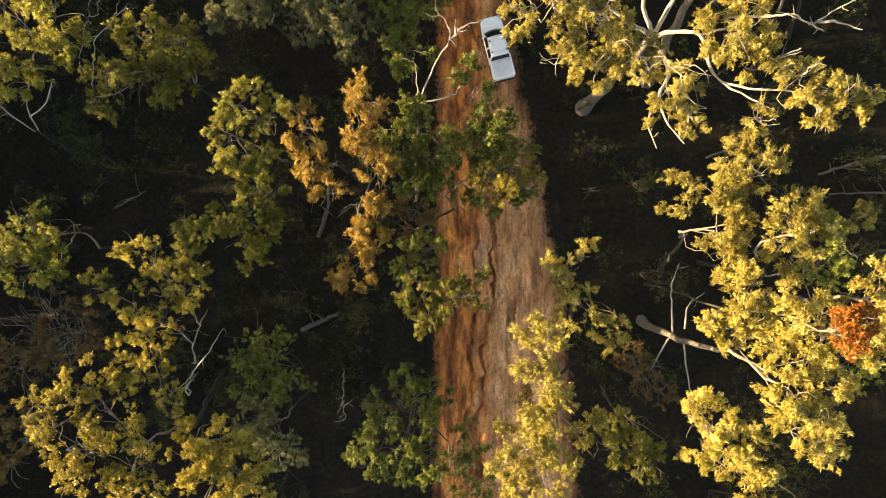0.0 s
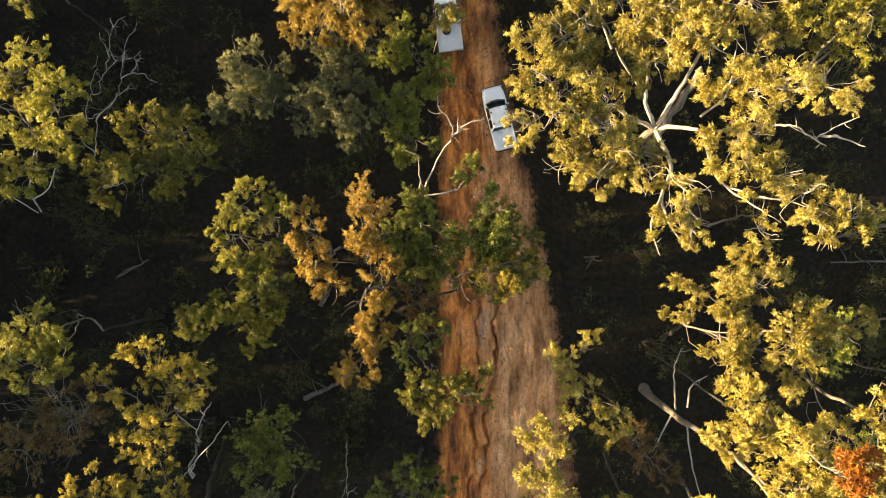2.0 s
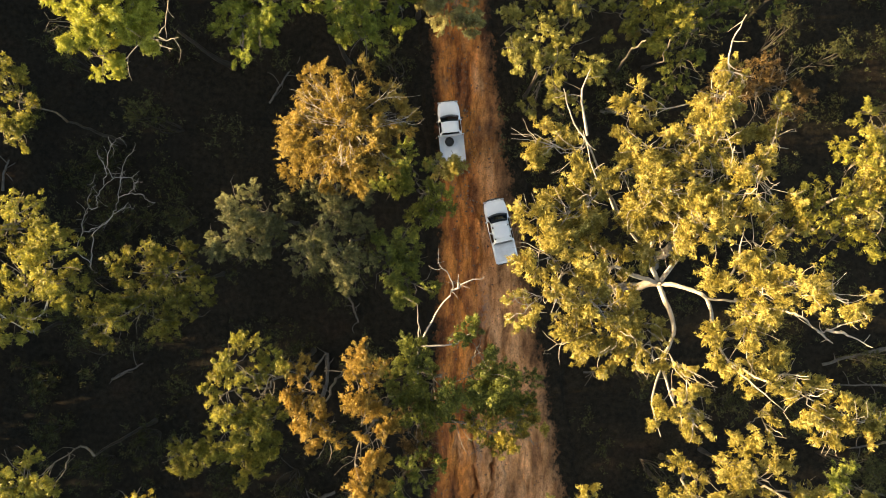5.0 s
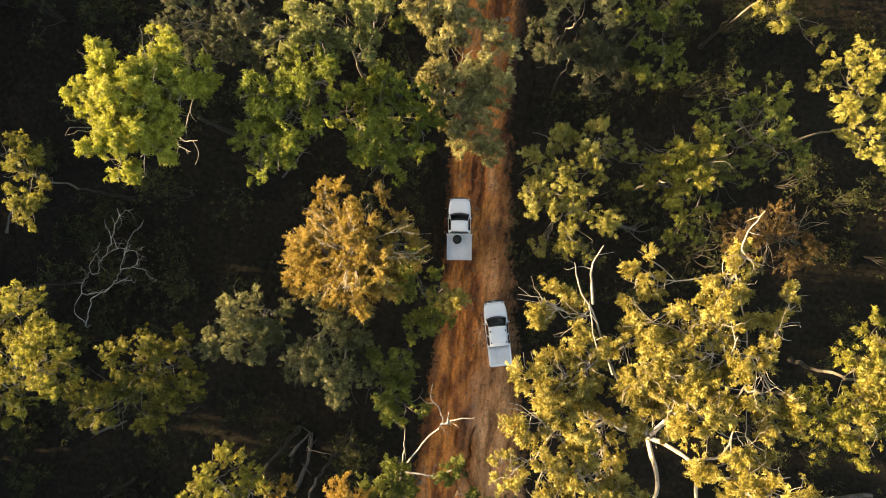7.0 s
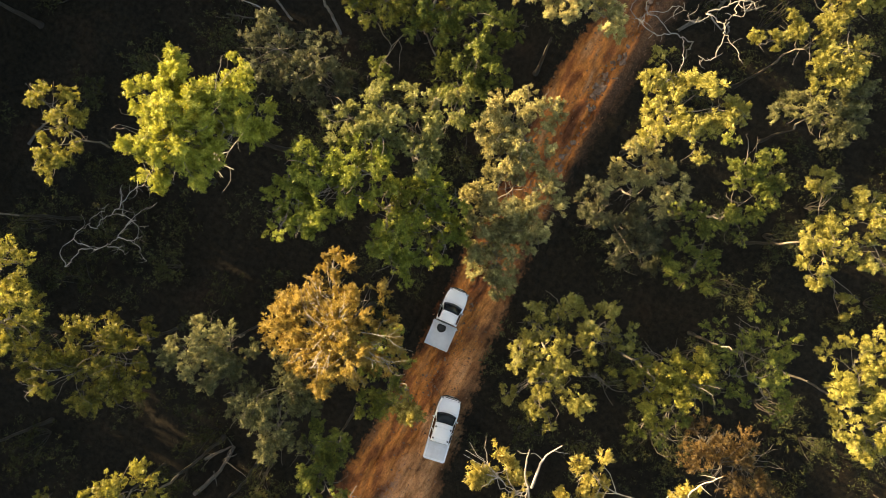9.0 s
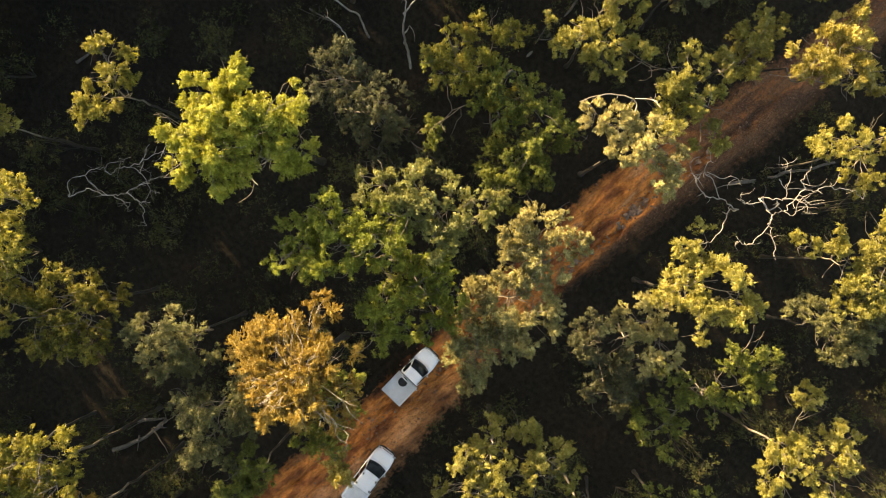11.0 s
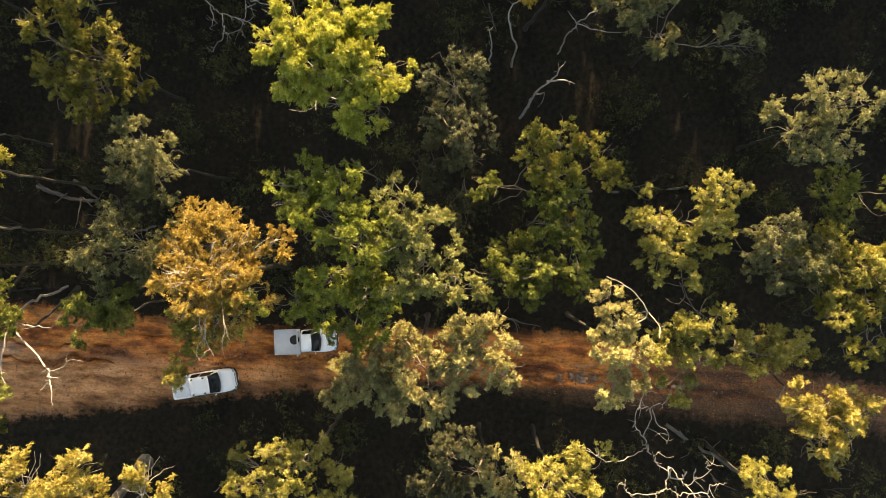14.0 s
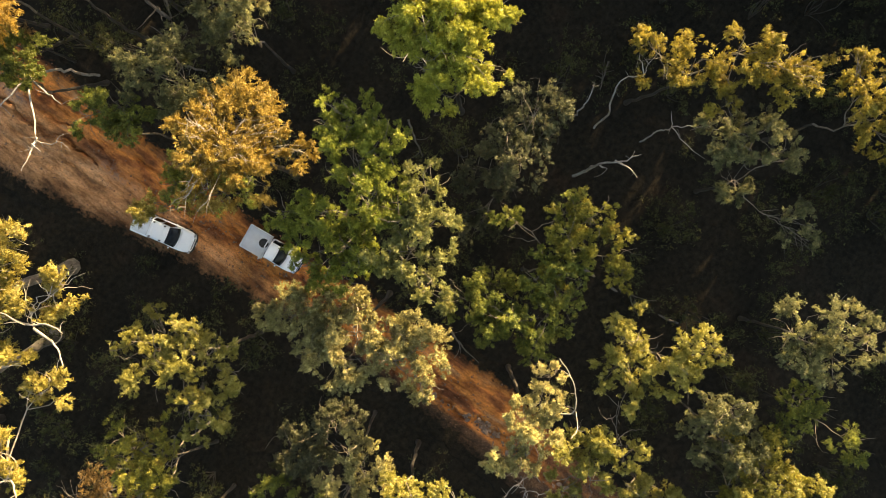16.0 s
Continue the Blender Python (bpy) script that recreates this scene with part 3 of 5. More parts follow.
def disc_bm(r, width, n=24):
    bm = bmesh.new()
    bmesh.ops.create_cone(bm, cap_ends=True, segments=n, radius1=r, radius2=r * 0.85, depth=width, matrix=Matrix.Rotation(math.pi / 2, 4, "Y"))
    return bm


def wheels(car, ys, x):
    for y in ys:
        for s in (-1, 1):
            w = part("wheel", ring_bm(0.38, 0.24, 0.26), RUBBER, car, "black off-road tyre")
            w.location = (s * x, y, 0.38)
            part("rim", disc_bm(0.245, 0.2), RIM, w, "grey alloy rim")


def bowed_pane(a, b, y0, y1, z0, z1, n=10):
    """A raked windscreen, bowed forwards: half width a, y0 and z0 at its top edge; b, y1 and z1 at its foot."""
    bm = bmesh.new()
    rows = []
    for k in range(5):
        t = k / 4
        w = a + (b - a) * t
        rows.append([bm.verts.new((w * (2 * i / n - 1), y0 + (y1 - y0) * t + (0.05 + 0.11 * t) * (1 - (2 * i / n - 1) ** 2), z0 + (z1 - z0) * t - 0.03 * (2 * i / n - 1) ** 2 + 0.03 * math.sin(math.pi * t))) for i in range(n + 1)])
    for p, q in zip(rows, rows[1:]):
        for i in range(n):
            bm.faces.new((p[i], q[i], q[i + 1], p[i + 1])).smooth = True
    bmesh.ops.recalc_face_normals(bm, faces=bm.faces)
    bmesh.ops.solidify(bm, geom=bm.faces[:], thickness=0.02)
    return bm


def roof_of(car, y_back, y_front, y_screen, width, top, low, name="cabin"):
    """The cabin's glasshouse with windscreen, rear and side windows; the screen runs from y_front down to y_screen."""
    hull = loft([(y_back - 0.16, width - 0.06, low - 0.1, low + 0.02), (y_back - 0.02, width - 0.16, low - 0.1, top - 0.10), (y_back + 0.12, width - 0.20, low - 0.1, top - 0.01),
                 ((y_back + y_front) / 2, width - 0.20, low - 0.1, top + 0.02), (y_front - 0.08, width - 0.21, low - 0.1, top - 0.01), (y_front + 0.02, width - 0.20, low - 0.1, top - 0.05),
                 (y_screen, width - 0.09, low - 0.1, low + 0.03)], 28, 5.0)
    cab = part(name, hull, PAINT, car, "white cabin roof and pillars")
    a, b = width - 0.26, width - 0.14
    part("windscreen", bowed_pane(a, b + 0.02, y_front + 0.03, y_screen - 0.05, top - 0.035, low + 0.10), GLASS, cab, "dark raked windscreen")
    part("rear_window", slab([(-a, y_back - 0.03, top - 0.13), (a, y_back - 0.03, top - 0.13), (b, y_back - 0.15, low + 0.1), (-b, y_back - 0.15, low + 0.1)], 0.02), GLASS, cab, "dark rear window").location.y -= 0.012
    return cab


def side_windows(cab, spans, width, top, low):
    for s in (-1, 1):
        for y0, y1 in spans:
            q = [(s * (width - 0.055), y0, low + 0.05), (s * (width - 0.055), y1, low + 0.05), (s * (width - 0.195), y1 - 0.10, top - 0.12), (s * (width - 0.195), y0 + 0.04, top - 0.12)]
            part("side_window", slab(q if s > 0 else q[::-1], 0.02), GLASS, cab, "dark tinted side window")


def mirrors(car, y, x):
    for s in (-1, 1):
        m = part("wing_mirror", box(s * x - 0.09, s * x + 0.06, y - 0.05, y + 0.03, 1.04, 1.2, 0.03), PAINT, car)
        part("mirror_arm", box(s * (x - 0.17) - 0.06, s * (x - 0.17) + 0.06, y - 0.02, y + 0.02, 1.04, 1.1, 0.01), BLACK, m)


def nose(car, y, width):
    """Grille, black bull bar, headlamps and bonnet creases."""
    part("bonnet", loft([(y - 1.35, width - 0.10, 0.92, 1.09), (y - 0.9, width - 0.11, 0.92, 1.085), (y - 0.45, width - 0.16, 0.90, 1.055), (y - 0.20, width - 0.26, 0.88, 1.00), (y - 0.08, width - 0.42, 0.86, 0.95)], 24, 6.0), PAINT, car, "smooth white bonnet")
    part("grille", box(-0.5, 0.5, y - 0.04, y + 0.03, 0.55, 0.86, 0.02), BLACK, car)
    bar = part("bumper", loft([(y - 0.75, width + 0.015, 0.44, 0.66), (y - 0.30, width - 0.02, 0.42, 0.66), (y - 0.08, width - 0.12, 0.42, 0.66), (y + 0.06, width - 0.30, 0.43, 0.65), (y + 0.13, width - 0.52, 0.45, 0.62)], 20, 6.0), BLACK, car, "black wrap-round front bumper")
    part("number_plate", box(-0.18, 0.18, y + 0.11, y + 0.145, 0.49, 0.59, 0.004), LINER, bar)
    for s in (-1, 1):
        part("headlight", box(s * (width - 0.22) - 0.14, s * (width - 0.22) + 0.14, y - 0.14, y - 0.01, 0.74, 0.92, 0.03), LAMP, car, "clear headlamp")


def tub_ute():
    """Dual-cab utility with roof racks and a covered tub."""
    car = tagged(new("utility_truck"), "white dual-cab utility truck with roof racks and covered tub", "utility truck")
    w = 0.93
    part("body", loft([(-2.62, w - 0.06, 0.45, 1.02), (-2.56, w - 0.01, 0.40, 1.08), (-1.0, w, 0.36, 1.08), (0.9, w, 0.36, 1.04), (1.6, w, 0.36, 1.02), (2.05, w - 0.05, 0.38, 0.98), (2.32, w - 0.14, 0.42, 0.92), (2.46, w - 0.27, 0.44, 0.88), (2.54, w - 0.46, 0.46, 0.82)], 32, 7.0), PAINT, car, "white bodywork")
    cab = roof_of(car, -0.92, 0.62, 1.28, w, 1.80, 1.04)
    side_windows(cab, [(-0.85, -0.12), (-0.04, 0.88)], w, 1.80, 1.04)
    nose(car, 2.50, w)
    mirrors(car, 0.86, w + 0.06)
    tub = part("tub", loft([(-2.60, w - 0.05, 0.9, 1.10), (-2.5, w - 0.02, 0.9, 1.14), (-1.2, w - 0.02, 0.9, 1.14), (-1.06, w - 0.04, 0.9, 1.12)], 24, 9.0), PAINT, car, "white tub sides")
    part("lid", box(-0.78, 0.78, -2.46, -1.16, 1.10, 1.155, 0.015), LINER, tub, "dusty pale tub lid")
    part("tailgate", box(-0.80, 0.80, -2.66, -2.60, 0.62, 1.08, 0.02), PAINT, car)
    part("rear_bumper", box(-0.82, 0.82, -2.76, -2.62, 0.45, 0.60, 0.03), BLACK, car, "black rear step")
    for s in (-1, 1):
        part("tail_light", box(s * 0.86 - 0.05, s * 0.86 + 0.05, -2.64, -2.56, 0.72, 1.0, 0.02), RED, car)
    for y in (-0.62, 0.30):
        bar = part("roof_bar", box(-0.66, 0.66, y - 0.035, y + 0.035, 1.875, 1.91, 0.012), PAINT, car, "white roof rack bar")
        for s in (-1, 1):
            part("bar_foot", box(s * 0.60 - 0.06, s * 0.60 + 0.06, y - 0.06, y + 0.06, 1.78, 1.92, 0.015), BLACK, bar, "black rack foot")
    for s in (-1, 1):
        part("side_step", box(s * 0.9 - 0.07, s * 0.9 + 0.07, -0.9, 1.0, 0.38, 0.43, 0.015), BLACK, car)
    wheels(car, (-1.62, 1.55), 0.80)
    return car


def tray_ute():
    """Single-cab utility with a flat aluminium tray and a spare wheel lying on it."""
    car = tagged(new("utility_truck"), "white single-cab utility truck with a flat grey tray", "utility truck")
    w = 0.90
    part("body", loft([(-0.35, w - 0.03, 0.40, 1.04), (-0.25, w, 0.38, 1.06), (0.9, w, 0.36, 1.04), (1.6, w, 0.36, 1.02), (2.0, w - 0.05, 0.38, 0.98), (2.27, w - 0.13, 0.42, 0.92), (2.41, w - 0.25, 0.44, 0.88), (2.49, w - 0.44, 0.46, 0.82)], 32, 7.0), PAINT, car, "white bodywork")
    cab = roof_of(car, -0.18, 0.62, 1.22, w, 1.82, 1.04)
    side_windows(cab, [(-0.12, 0.84)], w, 1.82, 1.04)
    nose(car, 2.45, w)
    mirrors(car, 0.84, w + 0.06)
    part("chassis", box(-0.42, 0.42, -2.3, -0.3, 0.5, 0.72, 0.03), BLACK, car)
    tray = part("tray", box(-0.98, 0.98, -2.45, -0.42, 0.90, 0.98, 0.015), ALLOY, car, "dull aluminium tray floor")
    for x0, x1, y0, y1 in ((-1.0, -0.96, -2.47, -0.42), (0.96, 1.0, -2.47, -0.42), (-1.0, 1.0, -2.49, -2.45)):
        part("dropside", box(x0, x1, y0, y1, 0.80, 1.12, 0.008), ALLOY, tray, "low aluminium dropside")
    for k in range(9):
        part("floor_rib", box(-0.86 + k * 0.205, -0.82 + k * 0.205, -2.42, -0.46, 0.979, 0.992, 0), ALLOY, tray)
    rack = part("headboard", box(-1.0, 1.0, -0.46, -0.40, 0.98, 1.10, 0.01), ALLOY, car, "grey headboard frame")
    for x in (-0.97, -0.5, 0.5, 0.97):
        part("upright", box(x - 0.025, x + 0.025, -0.455, -0.405, 1.0, 1.84, 0.01), ALLOY, rack)
    part("rack_rail", box(-1.05, 1.05, -0.47, -0.39, 1.82, 1.88, 0.015), ALLOY, rack)
    spare = part("spare_wheel", ring_bm(0.37, 0.2, 0.24), RUBBER, car, "black spare tyre lying flat")
    spare.matrix_local = pose(-0.18, -0.84, 1.11, 0, 90, 0)
    part("rim", disc_bm(0.21, 0.16), BLACK, spare)
    v, f = tube([(-0.92, 1.25, 1.0), (-0.95, 0.75, 1.2), (-0.92, 0.35, 1.75), (-0.92, 0.32, 1.95)], [0.05] * 4, 8)
    link_mesh("snorkel", array_mesh("snorkel", v, f, True), BLACK, car, "black intake snorkel")
    for s in (-1, 1):
        part("tail_light", box(s * 0.8 - 0.1, s * 0.8 + 0.1, -2.5, -2.46, 0.7, 0.8, 0.01), RED, car)
        part("mudguard", box(s * 0.78 - 0.15, s * 0.78 + 0.15, -2.1, -1.1, 0.79, 0.84, 0.02), BLACK, car)
    wheels(car, (-1.58, 1.50), 0.78)
    return car


tub_ute().matrix_world = pose(3.1, 16.0, -0.02, 0, 0, 14)
tray_ute().matrix_world = pose(-1.05, 23.9, -0.02, 0, 0, 7.0)


# ---- trees ----
SPRAYS, LEAF_COUNT = 70, 36  # leafy twigs to the square metre of a bough's reach; leaves to a twig
TUFT = {"gold": 0.5, "orange": 0.35, "lime": 0.5, "dry": 0.3, "honey": 0.2}  # how far the leaves gather at the twigs' ends
tree('olive', (-32.8, 7.8), 0.16, [(-24.9, 16.1, 17.0, 1.4), (-22.5, 13.8, 17.0, 1.6), (-25.5, 13.0, 16.0, 1.6), (-25.2, 11.3, 15.0, 1.7), (-26.6, 9.8, 15.0, 1.3), (-23.2, 12.1, 15.0, 1.2), (-26.1, 15.0, 16.0, 1.3)], den=0.8, fork=(-30.0, 8.0, 8.0), bare=[[(-30.0, 8.0, 8.0), (-30.1, 9.4, 9.0), (-29.3, 10.8, 10.0), (-28.4, 12.0, 11.0)], [(-30.2, 8.9, 8.6), (-28.4, 9.6, 9.6), (-27.4, 10.9, 10.4), (-26.9, 10.8, 11.0)], [(-30.4, 8.0, 7.8), (-31.8, 9.2, 8.6), (-32.4, 10.0, 9.2)]])
tree('olive', (-19.8, 12.0), 0.14, [(-19.8, 12.8, 13.5, 1.6), (-17.6, 12.5, 13.0, 1.7), (-19.3, 10.4, 12.5, 1.8), (-22.3, 10.8, 13.0, 1.4), (-22.5, 9.4, 12.0, 1.3), (-17.0, 11.2, 12.0, 1.3), (-19.5, 13.4, 12.0, 1.1), (-18.6, 13.7, 10.5, 1.0), (-17.7, 12.8, 12.0, 1.2), (-20.4, 10.0, 15.0, 0.9)], den=0.8)
tree('dusk', (-13.6, 16.3), 0.13, [(-13.6, 17.0, 13.0, 1.7), (-13.1, 15.0, 12.5, 1.7), (-15.1, 14.7, 12.0, 1.3), (-12.5, 16.5, 12.0, 1.4)])
tree('dusk', (-8.0, 15.3), 0.13, [(-9.0, 15.9, 13.0, 1.9), (-7.6, 14.1, 13.0, 1.7), (-9.7, 13.9, 12.0, 1.4), (-7.1, 16.8, 12.0, 1.4), (-6.4, 13.2, 12.0, 1.3)])
tree('green', (-3.8, 13.5), 0.12, [(-4.2, 14.8, 12.0, 1.3), (-4.6, 13.0, 12.0, 1.4), (-3.0, 12.3, 11.5, 1.4), (-3.4, 14.0, 11.0, 1.1)])
tree('gold', (-3.4, 18.6), 0.07, [(-0.9, 19.5, 14.0, 0.8), (-1.5, 19.6, 13.6, 0.6), (-0.5, 19.2, 13.8, 0.5)], den=1.2, label='thin sapling with yellow leaves beside the track')
tree('green', (-3.7, 19.2), 0.09, [(-3.5, 20.0, 7.0, 1.8), (-5.2, 19.3, 6.5, 1.4), (-2.5, 18.2, 7.0, 1.3), (-2.0, 17.4, 7.5, 1.2), (-2.9, 16.6, 7.0, 1.1), (-1.5, 18.1, 8.0, 0.8)])
tree('olive', (-12.1, 5.8), 0.15, [(-12.6, 7.9, 16.0, 1.4), (-13.2, 6.1, 16.0, 1.4), (-11.7, 4.3, 15.0, 1.4), (-12.9, 3.8, 14.5, 1.2), (-10.4, 7.2, 16.0, 1.0), (-11.7, 5.7, 15.0, 1.0)])
tree('orange', (-8.5, 5.4), 0.15, [(-8.9, 6.4, 16.0, 1.0), (-8.4, 4.7, 15.5, 1.3), (-7.7, 3.3, 15.0, 1.2), (-9.2, 7.4, 16.0, 0.8)])
tree('orange', (-5.6, 2.5), 0.16, [(-5.3, 8.2, 17.0, 1.1), (-5.2, 6.2, 16.0, 1.5), (-4.6, 4.4, 15.5, 1.3), (-5.7, 2.3, 15.0, 1.5), (-6.1, -1.5, 14.5, 1.2), (-5.4, 0.2, 14.5, 1.3), (-7.2, -2.2, 14.0, 0.7)])
tree('green', (-3.6, 4.4), 0.16, [(-2.1, 7.6, 13.0, 1.5), (-3.2, 6.1, 12.0, 1.4), (1.0, 9.1, 16.0, 1.2), (1.7, 7.6, 15.0, 1.6), (0.4, 5.9, 14.0, 1.9), (3.0, 5.3, 11.0, 1.7), (2.1, 3.8, 10.5, 1.6), (-2.9, 3.6, 11.0, 1.2), (4.0, 3.7, 10.0, 1.4), (-1.8, 5.0, 12.0, 1.4), (-0.9, 3.5, 11.0, 0.9)], den=1.35)
tree('olive', (-15.2, 1.2), 0.12, [(-17.3, 0.8, 11.0, 1.4), (-15.4, 1.5, 11.0, 1.4), (-13.5, 2.1, 11.0, 1.5), (-12.2, 2.8, 11.0, 1.1), (-14.6, 0.0, 9.0, 1.5), (-18.4, 0.0, 11.0, 0.9)])
tree('olive', (-25.3, -0.4), 0.14, [(-25.3, 0.9, 15.5, 1.7), (-26.0, -1.3, 15.5, 1.6), (-24.8, -1.1, 15.0, 1.4), (-25.2, -0.0, 15.0, 1.3)], den=0.75)
tree('amber', (-23.0, -8.1), 0.16, [(-18.6, -0.5, 16.0, 1.3), (-16.8, -1.6, 16.0, 1.4), (-16.0, -2.3, 15.5, 1.4), (-21.9, -2.7, 15.0, 0.9), (-19.4, -4.0, 15.5, 1.5), (-19.7, -5.7, 15.0, 1.3), (-17.6, -4.7, 15.0, 1.2), (-18.3, -7.4, 15.0, 1.3), (-17.3, -9.4, 15.0, 1.0)], den=0.65)
tree('amber', (-19.9, -11.0), 0.26, [(-19.9, -7.5, 19.0, 1.2), (-21.2, -8.9, 20.0, 1.2), (-18.7, -8.7, 19.0, 1.5), (-19.4, -10.2, 21.0, 1.3), (-17.5, -10.8, 20.0, 1.3), (-21.8, -8.3, 20.0, 0.8), (-17.2, -12.6, 19.0, 1.6), (-19.9, -12.0, 20.0, 1.1)], den=0.75, fork=(-16.2, -11.2, 14.0))
tree('amber', (-15.8, -12.8), 0.16, [(-14.7, -11.1, 17.0, 1.2), (-13.1, -10.8, 17.0, 1.3), (-12.5, -12.7, 17.0, 1.3), (-13.8, -13.5, 17.0, 1.5), (-15.4, -11.9, 17.0, 0.9), (-11.9, -14.1, 16.0, 1.2)])
tree('dusk', (-12.1, -11.9), 0.13, [(-12.1, -11.5, 13.0, 1.6), (-11.4, -13.5, 12.0, 1.2), (-12.9, -10.8, 13.0, 1.1)])
tree('green', (-14.0, -9.0), 0.10, [(-14.6, -6.6, 7.5, 2.0), (-13.2, -8.9, 7.5, 2.0), (-15.5, -10.4, 7.0, 1.7), (-12.2, -10.8, 6.5, 1.5)], den=0.6)
tree('green', (-3.4, -11.6), 0.13, [(-3.2, -8.9, 13.0, 1.2), (-4.9, -10.9, 13.0, 1.4), (-2.8, -10.6, 13.0, 1.5), (-5.3, -13.3, 12.5, 1.4), (-3.5, -13.0, 12.5, 1.6), (-1.7, -14.0, 12.5, 1.4), (-1.6, -9.6, 12.0, 1.0)])
tree('dry', (-3.4, 1.2), 0.10, [(-2.7, 1.2, 8.0, 1.4), (-3.5, 2.4, 8.0, 1.2), (-3.0, -0.4, 7.5, 1.1)], den=0.6)
tree('gold', (9.6, -9.9), 0.17, [(3.7, -4.5, 17.0, 1.1), (4.5, -5.8, 18.0, 1.4), (4.2, -7.9, 18.0, 1.5), (3.1, -9.7, 17.0, 1.2), (5.3, -9.9, 18.0, 1.4), (3.7, -11.3, 18.0, 1.5), (2.6, -13.0, 17.0, 1.4), (4.8, -12.8, 18.0, 1.4), (7.9, -11.3, 15.0, 1.2)])
tree('gold', (9.3, -6.1), 0.14, [(6.3, -1.9, 13.5, 1.0), (7.5, -3.8, 13.5, 1.5), (9.2, -5.2, 13.0, 1.3), (6.9, -3.0, 13.0, 1.0), (7.9, -0.3, 13.0, 0.6), (5.7, -1.2, 13.0, 0.6)], den=0.6)
tree('olive', (11.9, -11.8), 0.13, [(10.7, -13.3, 12.0, 1.4), (11.7, -14.2, 12.0, 1.1), (12.1, -12.5, 12.0, 1.0), (10.2, -11.6, 11.0, 1.0)])
tree('dry', (13.0, -9.6), 0.09, [(12.5, -9.1, 8.0, 1.5), (14.1, -10.3, 8.0, 1.2), (12.0, -7.9, 8.0, 1.0)], den=0.4, twigs=9)
tree('gold', (16.7, -2.3), 0.17, [(14.2, 4.2, 19.0, 1.2), (15.3, 3.4, 19.5, 1.2), (13.4, 2.6, 19.0, 1.4), (12.0, 2.7, 18.0, 1.1), (13.9, 1.0, 19.0, 1.4), (13.9, -0.6, 19.0, 1.1), (14.5, 5.0, 19.0, 0.6)])
tree('gold', (20.9, -3.3), 0.18, [(18.0, 1.6, 19.0, 1.2), (16.3, 0.7, 20.0, 1.2), (19.3, 0.6, 18.0, 1.1), (17.1, -1.0, 19.0, 1.2), (21.5, 1.5, 18.0, 0.5), (20.0, 0.9, 18.0, 0.8)])
tree('green', (19.8, -1.6), 0.14, [(23.8, -1.1, 10.0, 1.7), (24.4, -7.4, 12.0, 1.7), (24.6, -0.4, 11.0, 1.3)], den=0.7)
tree('gold', (15.1, -6.4), 0.28, [(14.1, -2.3, 20.0, 1.3), (12.9, -4.0, 20.0, 0.7), (14.4, -3.6, 20.5, 1.3), (15.2, -3.3, 23.0, 1.3), (16.2, -4.6, 23.0, 1.3), (14.7, -5.4, 23.0, 1.2), (15.0, -6.9, 23.0, 1.3), (16.0, -7.9, 23.0, 1.3), (16.3, -9.8, 22.0, 1.2), (16.6, -6.6, 23.0, 1.2), (13.5, -4.8, 20.0, 1.0), (17.3, -3.4, 22.0, 1.0)], fork=(15.6, -6.5, 13.0), bare=[[(15.6, -6.5, 6.0), (15.0, -4.4, 7.5), (14.6, -2.9, 8.6), (14.8, -1.4, 9.5)],
    [(16.1, -6.1, 7.0), (16.0, -4.3, 8.0), (16.7, -3.4, 9.0)],
    [(16.0, -7.0, 7.0), (16.0, -9.5, 8.0), (16.3, -12.1, 9.0)],
    [(15.3, -7.0, 6.0), (14.1, -8.3, 7.0), (13.4, -9.1, 7.6)]])
tree('rust', (15.4, -3.4), 0.09, [(15.1, -3.2, 26.5, 0.6), (15.7, -3.1, 26.5, 0.7), (15.5, -3.8, 26.5, 0.6)], den=1.6, fork=(15.4, -3.4, 23.0), label='slender tree with a dense rust-red crown')
tree('gold', (27.3, -4.2), 0.19, [(18.1, -2.7, 24.0, 1.1), (17.9, -4.3, 24.0, 1.0), (18.3, -1.8, 24.0, 0.9)])
tree('gold', (15.8, -10.3), 0.17, [(13.1, -9.5, 19.0, 1.4), (14.3, -10.5, 19.0, 1.4), (13.7, -11.2, 18.0, 1.2), (15.1, -11.7, 19.0, 1.2), (15.7, -12.7, 19.0, 1.4), (12.9, -8.8, 18.0, 0.8)])
tree('green', (-3.2, -14.8), 0.11, [(0.3, -12.9, 10.0, 1.4), (1.4, -15.2, 10.0, 1.4), (0.7, -16.3, 10.0, 1.5)], den=0.5)
tree('olive', (-4.4, -2.3), 0.14, [(-2.4, -2.8, 15.0, 1.2), (-0.7, -3.3, 15.0, 1.4), (0.6, -3.0, 15.0, 1.1), (-1.8, -4.2, 14.5, 1.2), (-2.6, -3.9, 14.0, 1.0)])
tree('green', (-3.1, -1.0), 0.10, [(-2.6, -0.4, 9.0, 1.4), (-3.6, -1.5, 9.0, 1.2)], den=0.7)
